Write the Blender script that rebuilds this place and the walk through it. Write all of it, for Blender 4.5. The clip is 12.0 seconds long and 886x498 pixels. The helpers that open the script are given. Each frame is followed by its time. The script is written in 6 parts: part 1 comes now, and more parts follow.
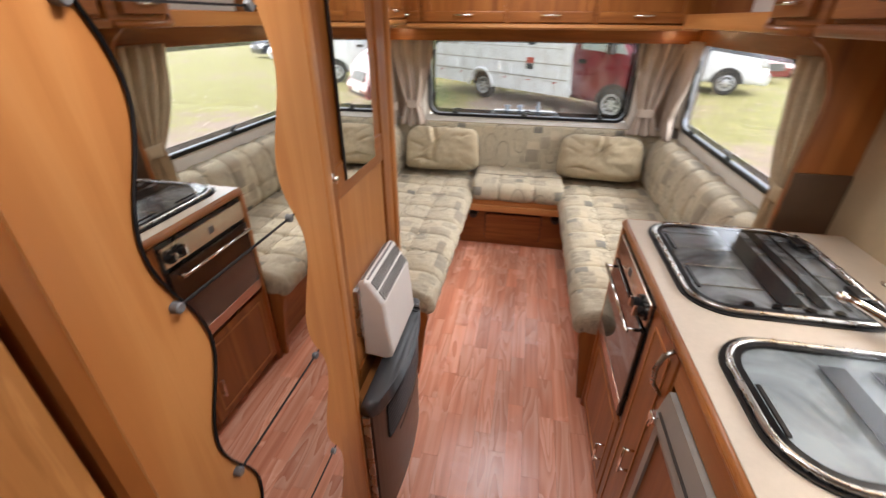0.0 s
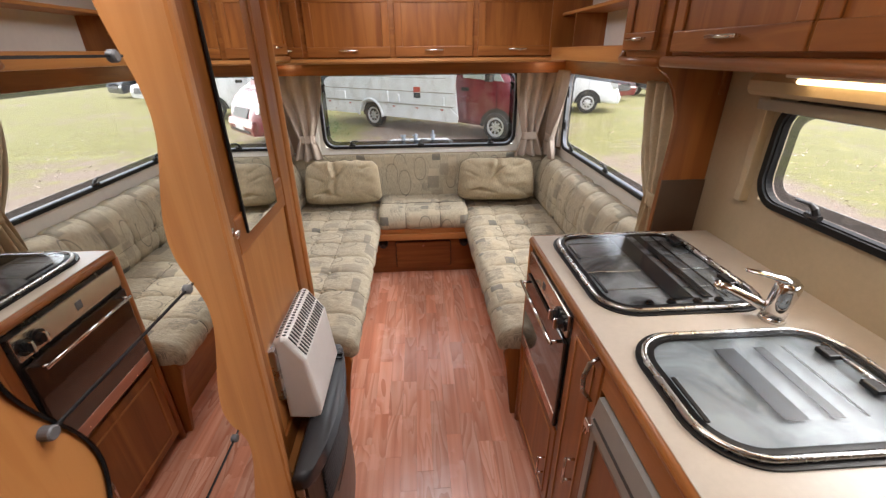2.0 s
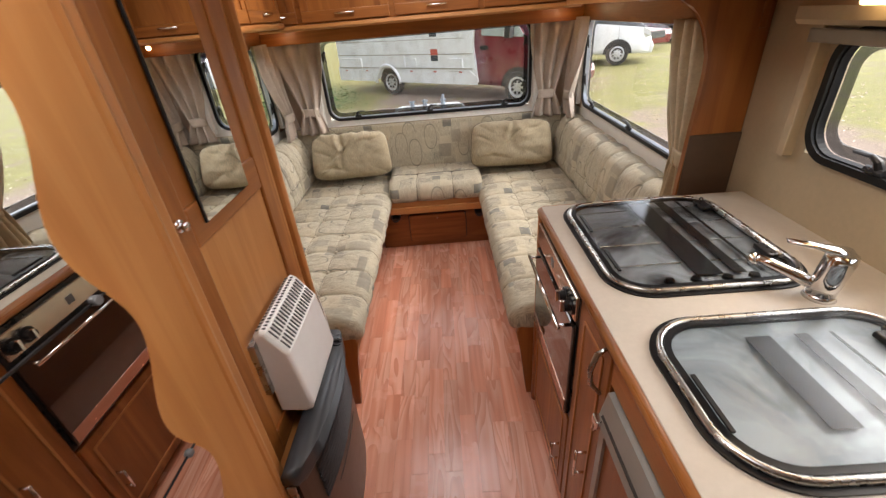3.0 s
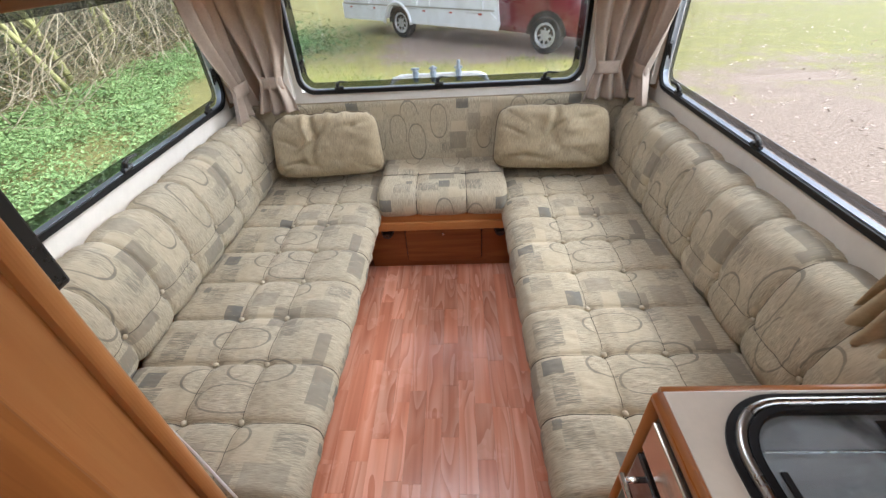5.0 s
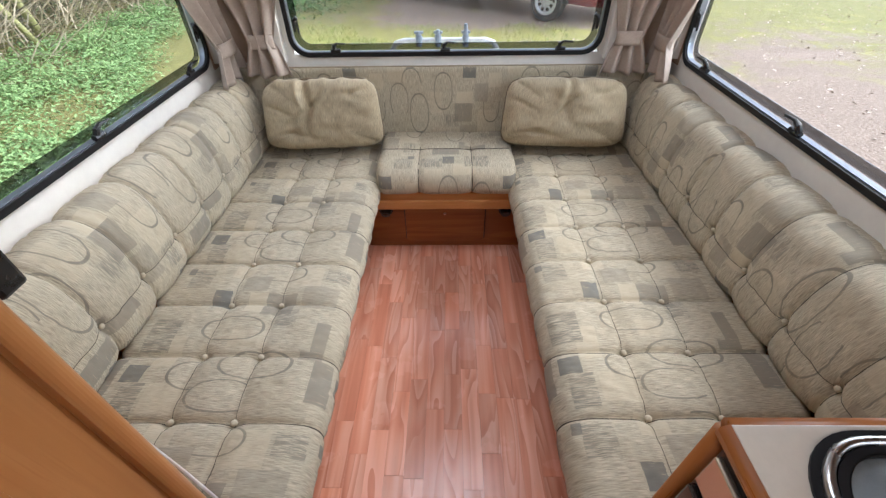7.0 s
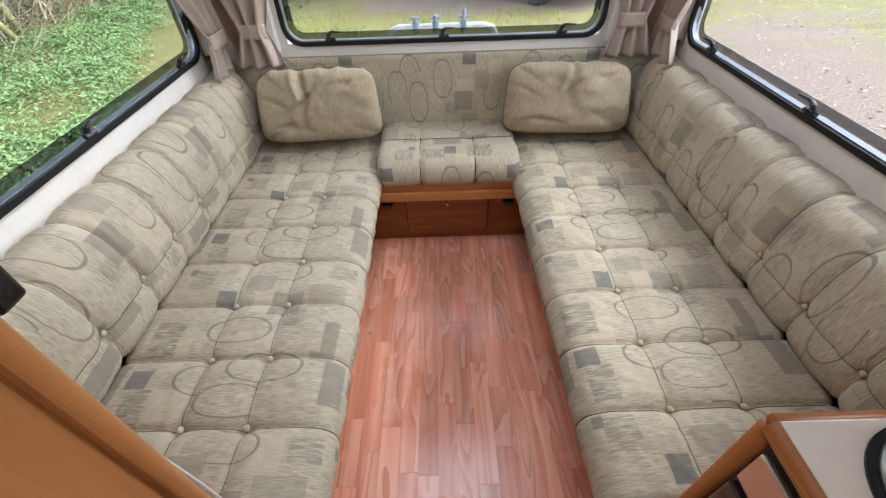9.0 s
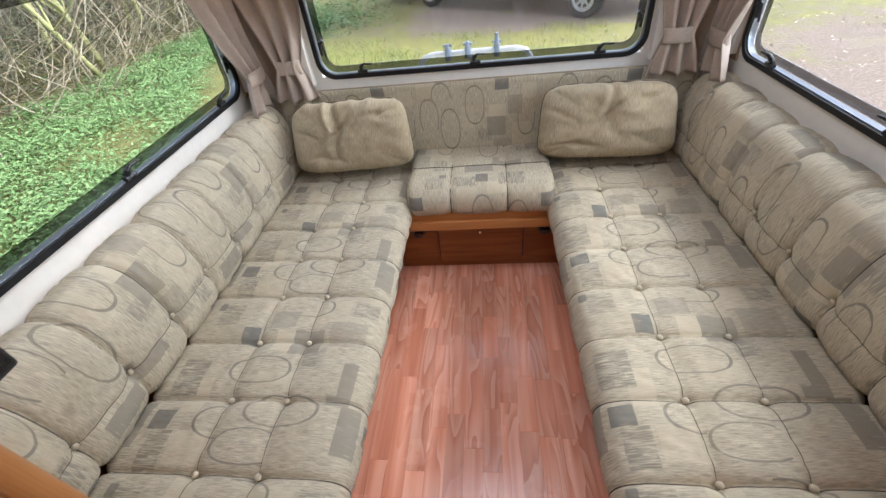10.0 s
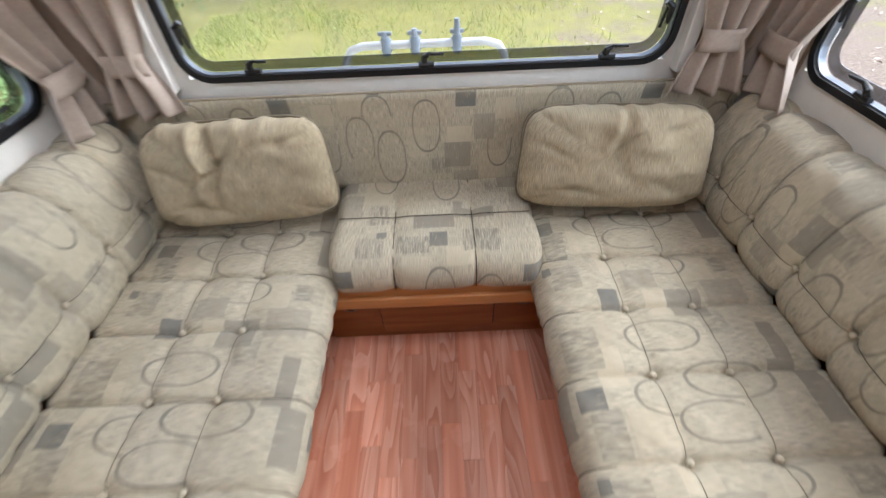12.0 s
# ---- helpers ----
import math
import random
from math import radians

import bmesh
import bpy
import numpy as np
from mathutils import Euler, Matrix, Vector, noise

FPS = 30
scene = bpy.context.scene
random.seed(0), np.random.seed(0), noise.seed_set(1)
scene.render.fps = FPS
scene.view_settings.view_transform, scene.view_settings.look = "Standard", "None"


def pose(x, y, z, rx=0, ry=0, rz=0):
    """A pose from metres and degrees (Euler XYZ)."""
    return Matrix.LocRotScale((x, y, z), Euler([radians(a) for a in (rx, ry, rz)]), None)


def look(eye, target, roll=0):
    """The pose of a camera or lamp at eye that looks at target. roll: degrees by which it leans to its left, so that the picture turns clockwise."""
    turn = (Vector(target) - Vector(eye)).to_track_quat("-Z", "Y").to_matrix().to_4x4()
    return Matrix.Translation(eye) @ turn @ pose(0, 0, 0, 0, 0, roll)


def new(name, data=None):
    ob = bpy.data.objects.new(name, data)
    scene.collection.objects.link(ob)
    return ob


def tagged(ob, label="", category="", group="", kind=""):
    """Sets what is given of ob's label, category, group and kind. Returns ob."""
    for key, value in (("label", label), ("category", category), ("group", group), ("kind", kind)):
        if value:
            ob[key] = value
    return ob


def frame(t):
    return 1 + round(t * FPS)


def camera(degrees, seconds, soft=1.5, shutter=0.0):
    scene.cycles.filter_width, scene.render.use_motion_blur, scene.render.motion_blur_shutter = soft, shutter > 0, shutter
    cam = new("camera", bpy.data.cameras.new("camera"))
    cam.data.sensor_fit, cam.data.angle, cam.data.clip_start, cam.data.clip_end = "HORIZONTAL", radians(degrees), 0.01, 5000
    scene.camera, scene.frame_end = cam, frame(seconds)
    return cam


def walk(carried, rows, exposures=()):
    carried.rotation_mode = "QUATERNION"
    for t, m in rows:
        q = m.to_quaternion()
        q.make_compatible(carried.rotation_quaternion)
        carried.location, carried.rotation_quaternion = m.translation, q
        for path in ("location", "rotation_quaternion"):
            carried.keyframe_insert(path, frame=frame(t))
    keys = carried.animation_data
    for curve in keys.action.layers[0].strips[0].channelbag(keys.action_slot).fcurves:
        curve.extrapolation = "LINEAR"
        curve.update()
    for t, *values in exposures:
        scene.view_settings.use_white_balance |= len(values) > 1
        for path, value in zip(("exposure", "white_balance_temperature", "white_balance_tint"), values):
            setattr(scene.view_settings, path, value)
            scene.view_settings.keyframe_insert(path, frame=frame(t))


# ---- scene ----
cam = camera(93.8, 12.0, soft=1.35, shutter=0.4)
PATH = [
    (0, (0.015, 0.168, 1.493), (-0.312, 1.887, 0.525), 0.4),
    (0.5, (-0.071, 0.153, 1.499), (-0.022, 1.937, 0.598), -1.7),
    (1, (-0.092, 0.148, 1.506), (0.039, 1.939, 0.626), 0.5),
    (1.5, (-0.063, 0.171, 1.509), (0.088, 1.964, 0.636), 1.6),
    (2, (-0.014, 0.199, 1.508), (0.089, 2.002, 0.648), -0.6),
    (2.5, (0.048, 0.243, 1.497), (0.026, 2.023, 0.584), -3.7),
    (3, (0.089, 0.311, 1.479), (0.044, 2.048, 0.488), -5.1),
    (3.2, (0.095, 0.372, 1.46), (0.081, 2.116, 0.482), -4.4),
    (3.5, (0.051, 0.558, 1.44), (0.126, 2.277, 0.42), -1.6),
    (3.7, (0.025, 0.691, 1.456), (0.165, 2.425, 0.468), 0.4),
    (5.3, (0.103, 1.198, 1.459), (-0.022, 2.772, 0.232), -3.7),
    (5.5, (0.087, 1.204, 1.46), (-0.027, 2.765, 0.214), -2.9),
    (6, (0.062, 1.239, 1.446), (-0.064, 2.722, 0.11), -6.0),
    (6.5, (0.043, 1.268, 1.437), (-0.013, 2.765, 0.112), -3.2),
    (7, (0.025, 1.282, 1.431), (-0.009, 2.801, 0.13), -1.0),
    (9, (-0.02, 1.314, 1.418), (-0.028, 2.801, 0.079), -2.0),
    (9.5, (-0.002, 1.349, 1.416), (-0.106, 2.846, 0.095), -2.8),
    (10, (0.051, 1.407, 1.433), (-0.181, 2.929, 0.157), -7.3),
    (10.5, (0.084, 1.424, 1.439), (-0.113, 2.972, 0.188), -6.7),
    (11, (0.098, 1.465, 1.433), (-0.117, 3.012, 0.184), -6.9),
    (11.5, (0.057, 1.709, 1.367), (-0.102, 3.225, 0.073), -6.4),
    (12, (0.033, 2.079, 1.358), (0.029, 3.496, -0.052), -2.6),
]
EXPOSURES = [(0, 2.74, 6550, 14), (0.8, 2.56, 6550, 14), (2.6, 2.52, 6550, 14), (3.5, 2.52, 6900, 13), (3.8, 2.52, 6800, 13), (5.3, 2.5, 5950, 11), (9, 2.47, 5850, 11), (12, 2.52, 5850, 11)]
walk(cam, [(t, look(eye, target, roll)) for t, eye, target, roll in PATH], EXPOSURES)

# ---------------------------------------------------------------- light
world = bpy.data.worlds.new("overcast_sky")
scene.world = world
world.use_nodes = True
wn = world.node_tree
wn.nodes.clear()
sky = wn.nodes.new("ShaderNodeTexSky")
sky.sky_type, sky.sun_disc = "NISHITA", False
sky.sun_elevation, sky.sun_rotation = radians(40), radians(79)
pale = wn.nodes.new("ShaderNodeHueSaturation")
pale.inputs["Saturation"].default_value = 0.25
background = wn.nodes.new("ShaderNodeBackground")
background.inputs["Strength"].default_value = 0.15
world_out = wn.nodes.new("ShaderNodeOutputWorld")
wn.links.new(sky.outputs[0], pale.inputs["Color"])
wn.links.new(pale.outputs[0], background.inputs["Color"])
wn.links.new(background.outputs[0], world_out.inputs["Surface"])

sun = new("sun", bpy.data.lights.new("sun", "SUN"))
sun.data.energy, sun.data.angle, sun.data.color = 0.75, radians(45), (1.0, 0.97, 0.92)
sun.matrix_basis = look((0, 0, 20), (-10, -2, 11.5))


def area_light(name, eye, target, sx, sy, watts, color=(1, 1, 1)):
    lamp = new(name, bpy.data.lights.new(name, "AREA"))
    lamp.data.shape, lamp.data.size, lamp.data.size_y = "RECTANGLE", sx, sy
    lamp.data.energy, lamp.data.color = watts, color
    lamp.matrix_basis = look(eye, target)
    return lamp


# unseen fill lamps in two invented roof openings, brightening lounge and kitchen
area_light("roof_fill_lounge", (0, 2.4, 1.975), (0, 2.4001, 0), 0.7, 0.5, 1.4, (0.97, 0.98, 1.0))
area_light("roof_fill_kitchen", (0.1, 0.62, 1.975), (0.1, 0.6201, 0), 0.4, 0.4, 0.85, (1.0, 0.98, 0.95))
# strip lamp under the kitchen locker, and the two corner spots
area_light("strip_lamp_light", (0.9, 0.96, 1.415), (0.86, 0.96, 0), 0.05, 0.55, 0.14, (1.0, 0.74, 0.42))
for side in (-1, 1):
    spot = new("corner_spot_light", bpy.data.lights.new("corner_spot_light", "POINT"))
    spot.data.energy, spot.data.color, spot.data.shadow_soft_size = 0.04, (1.0, 0.72, 0.4), 0.012
    spot.location = (side * 0.85, 3.09, 1.425)

# ---------------------------------------------------------------- materials


def links_of(name):
    m = bpy.data.materials.new(name)
    m.use_nodes = True
    nt = m.node_tree
    return m, nt, nt.nodes["Principled BSDF"]


def node(nt, kind, **values):
    n = nt.nodes.new(kind)
    for key, value in values.items():
        n.inputs[key.replace("_", " ")].default_value = value
    return n


def calc(nt, op, a, b=0.0, c=0.0):
    n = nt.nodes.new("ShaderNodeMath")
    n.operation = op
    for i, v in enumerate((a, b, c)):
        if isinstance(v, (int, float)):
            n.inputs[i].default_value = v
        else:
            nt.links.new(v, n.inputs[i])
    return n.outputs[0]


def blend(nt, fac, a, b, mode="MIX"):
    n = nt.nodes.new("ShaderNodeMix")
    n.data_type, n.blend_type = "RGBA", mode
    for i, v in ((0, fac), (6, a), (7, b)):
        if isinstance(v, (int, float)):
            n.inputs[i].default_value = v
        elif isinstance(v, tuple):
            n.inputs[i].default_value = (*v, 1)
        else:
            nt.links.new(v, n.inputs[i])
    return n.outputs[2]


def ramp(nt, fac, stops):
    n = nt.nodes.new("ShaderNodeValToRGB")
    while len(n.color_ramp.elements) < len(stops):
        n.color_ramp.elements.new(0.5)
    for e, (p, c) in zip(n.color_ramp.elements, stops):
        e.position, e.color = p, (*c, 1)
    nt.links.new(fac, n.inputs[0])
    return n.outputs[0]


def smooth(nt, v, lo, hi):
    n = nt.nodes.new("ShaderNodeMapRange")
    n.interpolation_type = "SMOOTHSTEP"
    n.inputs[1].default_value, n.inputs[2].default_value = lo, hi
    nt.links.new(v, n.inputs[0])
    return n.outputs[0]


def coords(nt, scale=(1, 1, 1), source="Object", shift=None):
    t = nt.nodes.new("ShaderNodeTexCoord")
    mp = nt.nodes.new("ShaderNodeMapping")
    mp.inputs["Scale"].default_value = scale
    nt.links.new(t.outputs[source], mp.inputs["Vector"])
    if shift is not None:
        nt.links.new(shift, mp.inputs["Location"])
    return mp.outputs[0]


def noise_tex(nt, vec, scale, detail=4.0, rough=0.55, distort=0.0):
    n = node(nt, "ShaderNodeTexNoise", Scale=scale, Detail=detail, Roughness=rough, Distortion=distort)
    nt.links.new(vec, n.inputs["Vector"])
    return n.outputs["Fac"]


def bump(nt, bsdf, height, strength=0.2, distance=0.002):
    b = node(nt, "ShaderNodeBump", Strength=strength, Distance=distance)
    nt.links.new(height, b.inputs["Height"])
    nt.links.new(b.outputs[0], bsdf.inputs["Normal"])


def set_in(nt, bsdf, **values):
    for key, v in values.items():
        s = bsdf.inputs[key.replace("_", " ")]
        if isinstance(v, tuple):
            s.default_value = (*v, 1)
        elif isinstance(v, (int, float)):
            s.default_value = v
        else:
            nt.links.new(v, s)


def wood_mat(name, dark, mid, light, axis="Z", rough=0.38, figure=1.0):
    """Foil-wrapped veneer with grain along one axis."""
    m, nt, bs = links_of(name)
    stretch = {"X": (1.2, 14, 14), "Y": (14, 1.2, 14), "Z": (14, 14, 1.2)}[axis]
    fine = {"X": (6, 240, 240), "Y": (240, 6, 240), "Z": (240, 240, 6)}[axis]
    info = nt.nodes.new("ShaderNodeObjectInfo")
    off = nt.nodes.new("ShaderNodeCombineXYZ")
    for i in range(3):
        nt.links.new(calc(nt, "MULTIPLY", info.outputs["Random"], 9.0 + 4 * i), off.inputs[i])
    big = noise_tex(nt, coords(nt, stretch, shift=off.outputs[0]), 1.0, 3.0, 0.5, 1.6 * figure)
    rings = calc(nt, "FRACT", calc(nt, "MULTIPLY", big, 7.0))
    rings = calc(nt, "ABSOLUTE", calc(nt, "SUBTRACT", rings, 0.5))
    thin = noise_tex(nt, coords(nt, fine), 1.0, 3.0, 0.6)
    col = ramp(nt, big, [(0.3, dark), (0.5, mid), (0.72, light)])
    col = blend(nt, calc(nt, "MULTIPLY", smooth(nt, rings, 0.5, 0.1), 0.22 * figure), col, dark)
    col = blend(nt, calc(nt, "MULTIPLY", smooth(nt, thin, 0.55, 0.75), 0.35), col, dark)
    set_in(nt, bs, Base_Color=col, Roughness=calc(nt, "MULTIPLY_ADD", thin, 0.2, rough - 0.1))
    bump(nt, bs, thin, 0.12, 0.0006)
    return m


def plain_mat(name, color, rough=0.5, metal=0.0, vary=0.12, scale=30.0, relief=0.08, coat=0.0):
    m, nt, bs = links_of(name)
    vec = coords(nt)
    a = noise_tex(nt, vec, scale, 4.0)
    b = noise_tex(nt, vec, scale * 0.12, 2.0)
    f = calc(nt, "ADD", calc(nt, "MULTIPLY", a, 0.5), calc(nt, "MULTIPLY", b, 0.5))
    dark = tuple(c * (1 - vary) for c in color)
    lite = tuple(min(1.0, c * (1 + vary)) for c in color)
    set_in(nt, bs, Base_Color=ramp(nt, f, [(0.35, dark), (0.65, lite)]), Metallic=metal, Coat_Weight=coat,
           Roughness=calc(nt, "MULTIPLY_ADD", a, min(0.16, rough * 0.6), rough * 0.7))
    bump(nt, bs, noise_tex(nt, vec, scale * 9, 2.0), relief, 0.0006)
    return m


# the woven print, round its small slate square, in metres along and across the cloth: blocks, then rings
REPEAT_U, REPEAT_V = 0.555, 0.56
PRINT_BLOCKS = (
    # along from, to, across from, to, tone, strength
    (-0.068, 0.017, 0.145, 0.238, "grey", 0.75), (-0.059, 0.019, 0.089, 0.145, "pale", 0.7), (0.026, 0.090, 0.052, 0.138, "grey", 0.5),
    (0.090, 0.150, 0.000, 0.070, "pale", 0.6), (0.045, 0.135, 0.180, 0.300, "pale", 0.5), (-0.195, -0.097, 0.325, 0.362, "grey", 0.9),
    (-0.222, -0.195, 0.300, 0.362, "grey", 0.8), (-0.346, -0.222, 0.345, 0.398, "grey", 0.9), (-0.250, -0.150, -0.090, -0.030, "pale", 0.65),
    (-0.380, -0.300, -0.060, 0.040, "pale", 0.5), (-0.200, -0.090, -0.150, -0.070, "hatch", 0.9), (-0.395, -0.300, -0.130, -0.070, "hatch", 0.9),
    (0.040, 0.120, -0.130, -0.060, "hatch", 0.8), (-0.040, 0.045, 0.255, 0.360, "grey", 0.4), (-0.120, -0.050, 0.200, 0.262, "hatch", 0.7),
    (0.070, 0.130, 0.310, 0.380, "hatch", 0.8), (-0.185, -0.130, 0.090, 0.190, "pale", 0.4),
    (-0.030, 0.030, -0.026, 0.026, "slate", 0.95), (-0.298, -0.245, -0.146, -0.092, "slate", 0.9), (0.098, 0.128, -0.150, -0.128, "slate", 0.8))
PRINT_RINGS = (
    # middle along, across, half sizes, line width, share of the ring that is drawn (from across, to across)
    (-0.122, 0.087, 0.042, 0.087, 0.0038, -1.0, 1.0), (-0.272, 0.060, 0.044, 0.086, 0.0042, -1.0, -0.25),
    (-0.240, 0.194, 0.044, 0.096, 0.0040, -1.0, 1.0), (-0.334, 0.133, 0.042, 0.085, 0.0036, -1.0, 0.6), (0.110, 0.160, 0.038, 0.080, 0.0034, -0.2, 1.0))


def fabric_mat(name, base, patches=True):
    """Slubbed upholstery, woven with blocks of several tones and thin oval rings; the UV map is in metres."""
    m, nt, bs = links_of(name)
    uv = nt.nodes.new("ShaderNodeUVMap")
    sep = nt.nodes.new("ShaderNodeSeparateXYZ")
    nt.links.new(uv.outputs[0], sep.inputs[0])
    u, v = sep.outputs[0], sep.outputs[1]

    def vec(a, b):
        n = nt.nodes.new("ShaderNodeCombineXYZ")
        nt.links.new(a, n.inputs[0])
        nt.links.new(b, n.inputs[1])
        return n.outputs[0]

    def grain(ku, kv, detail=3.0, rough=0.6):
        return noise_tex(nt, vec(calc(nt, "MULTIPLY", u, ku), calc(nt, "MULTIPLY", v, kv)), 1.0, detail, rough)

    def within(x, lo, hi):
        return calc(nt, "MULTIPLY", calc(nt, "GREATER_THAN", x, lo), calc(nt, "LESS_THAN", x, hi))

    slub = grain(620.0, 34.0)
    cross = grain(330.0, 44.0, 2.0)
    weave = grain(1100.0, 1100.0, 2.0)
    cloud = grain(7.0, 7.0)
    dash = grain(430.0, 20.0, 1.0)

    def tone(*k):
        return tuple(min(1, c * q) for c, q in zip(base, k))

    col = ramp(nt, slub, [(0.34, tone(0.60, 0.60, 0.61)), (0.5, base), (0.66, tone(1.32, 1.31, 1.28))])
    col = blend(nt, calc(nt, "MULTIPLY", smooth(nt, cross, 0.60, 0.70), 0.5), col, tone(0.55, 0.55, 0.56))
    if patches:
        wander = calc(nt, "MULTIPLY", calc(nt, "SUBTRACT", slub, 0.5), 0.010)
        pu = calc(nt, "SUBTRACT", calc(nt, "MULTIPLY", calc(nt, "FRACT", calc(nt, "DIVIDE", calc(nt, "ADD", u, 0.4), REPEAT_U)), REPEAT_U), 0.4)
        pv = calc(nt, "SUBTRACT", calc(nt, "MULTIPLY", calc(nt, "FRACT", calc(nt, "DIVIDE", calc(nt, "ADD", v, 0.16), REPEAT_V)), REPEAT_V), 0.16)
        ragged = calc(nt, "ADD", pv, wander)
        tones = {"grey": tone(0.56, 0.57, 0.61), "pale": tone(1.22, 1.21, 1.17), "slate": tone(0.34, 0.38, 0.45), "hatch": tone(0.48, 0.5, 0.54)}
        lines = smooth(nt, dash, 0.47, 0.53)
        for u0, u1, v0, v1, kind, force in PRINT_BLOCKS:
            mask = calc(nt, "MULTIPLY", within(pu, u0, u1), within(ragged, v0, v1))
            if kind == "hatch":
                mask = calc(nt, "MULTIPLY", mask, lines)
            col = blend(nt, calc(nt, "MULTIPLY", mask, force), col, tones[kind])
        for cu, cv, ru, rv, width, part_from, part_to in PRINT_RINGS:
            eu = calc(nt, "ABSOLUTE", calc(nt, "DIVIDE", calc(nt, "SUBTRACT", pu, cu), ru))
            ev = calc(nt, "DIVIDE", calc(nt, "SUBTRACT", pv, cv), rv)
            r = calc(nt, "POWER", calc(nt, "ADD", calc(nt, "POWER", eu, 2.3), calc(nt, "POWER", calc(nt, "ABSOLUTE", ev), 2.3)), 1 / 2.3)
            line = calc(nt, "MULTIPLY", calc(nt, "ABSOLUTE", calc(nt, "SUBTRACT", r, 1.0)), ru)
            drawn = calc(nt, "MULTIPLY", smooth(nt, line, width * 0.62, width * 0.4), within(ev, part_from - 0.1, part_to + 0.1))
            col = blend(nt, calc(nt, "MULTIPLY", drawn, 0.78), col, tone(0.38, 0.40, 0.43))
        # thin straw-coloured threads that break the blocks
        col = blend(nt, calc(nt, "MULTIPLY", smooth(nt, grain(300.0, 22.0, 2.0), 0.62, 0.70), 0.5), col, tone(1.3, 1.26, 1.16))
    col = blend(nt, calc(nt, "MULTIPLY", smooth(nt, cloud, 0.4, 0.7), 0.28), col, tone(0.78, 0.72, 0.62))
    set_in(nt, bs, Base_Color=col, Roughness=0.85, Sheen_Weight=0.06, Sheen_Roughness=0.5)
    bump(nt, bs, calc(nt, "ADD", slub, weave), 0.45, 0.0012)
    return m


def glass_mat(name, tint=(1, 1, 1), gloss=1.0, haze=0.0, rough=0.02):
    """A thin pane: clear, with the gloss that the angle gives."""
    m, nt, bs = links_of(name)
    clear = nt.nodes.new("ShaderNodeBsdfTransparent")
    clear.inputs[0].default_value = (*tint, 1)
    shiny = nt.nodes.new("ShaderNodeBsdfGlossy")
    shiny.inputs["Roughness"].default_value = rough
    edge_on = node(nt, "ShaderNodeLayerWeight", Blend=0.5)
    schlick = calc(nt, "MULTIPLY_ADD", calc(nt, "POWER", edge_on.outputs["Facing"], 5.0), 0.96, 0.04)
    mix = nt.nodes.new("ShaderNodeMixShader")
    nt.links.new(calc(nt, "MULTIPLY", schlick, gloss), mix.inputs[0])
    nt.links.new(clear.outputs[0], mix.inputs[1])
    nt.links.new(shiny.outputs[0], mix.inputs[2])
    last = mix.outputs[0]
    if haze:
        # whitish veil painted over the pane for its hazy white reflection
        veil = nt.nodes.new("ShaderNodeBsdfDiffuse")
        veil.inputs[0].default_value = (0.8, 0.8, 0.78, 1)
        film = nt.nodes.new("ShaderNodeMixShader")
        veil_patches = noise_tex(nt, coords(nt, (3, 3, 1.2)), 5.0, 5.0, 0.6)
        nt.links.new(calc(nt, "MULTIPLY", smooth(nt, veil_patches, 0.3, 0.8), haze), film.inputs[0])
        nt.links.new(last, film.inputs[1])
        nt.links.new(veil.outputs[0], film.inputs[2])
        last = film.outputs[0]
    nt.links.new(last, nt.nodes["Material Output"].inputs["Surface"])
    return m


def lamp_mat(name, color, strength):
    m, nt, bs = links_of(name)
    set_in(nt, bs, Base_Color=color, Emission_Color=color, Emission_Strength=strength)
    return m


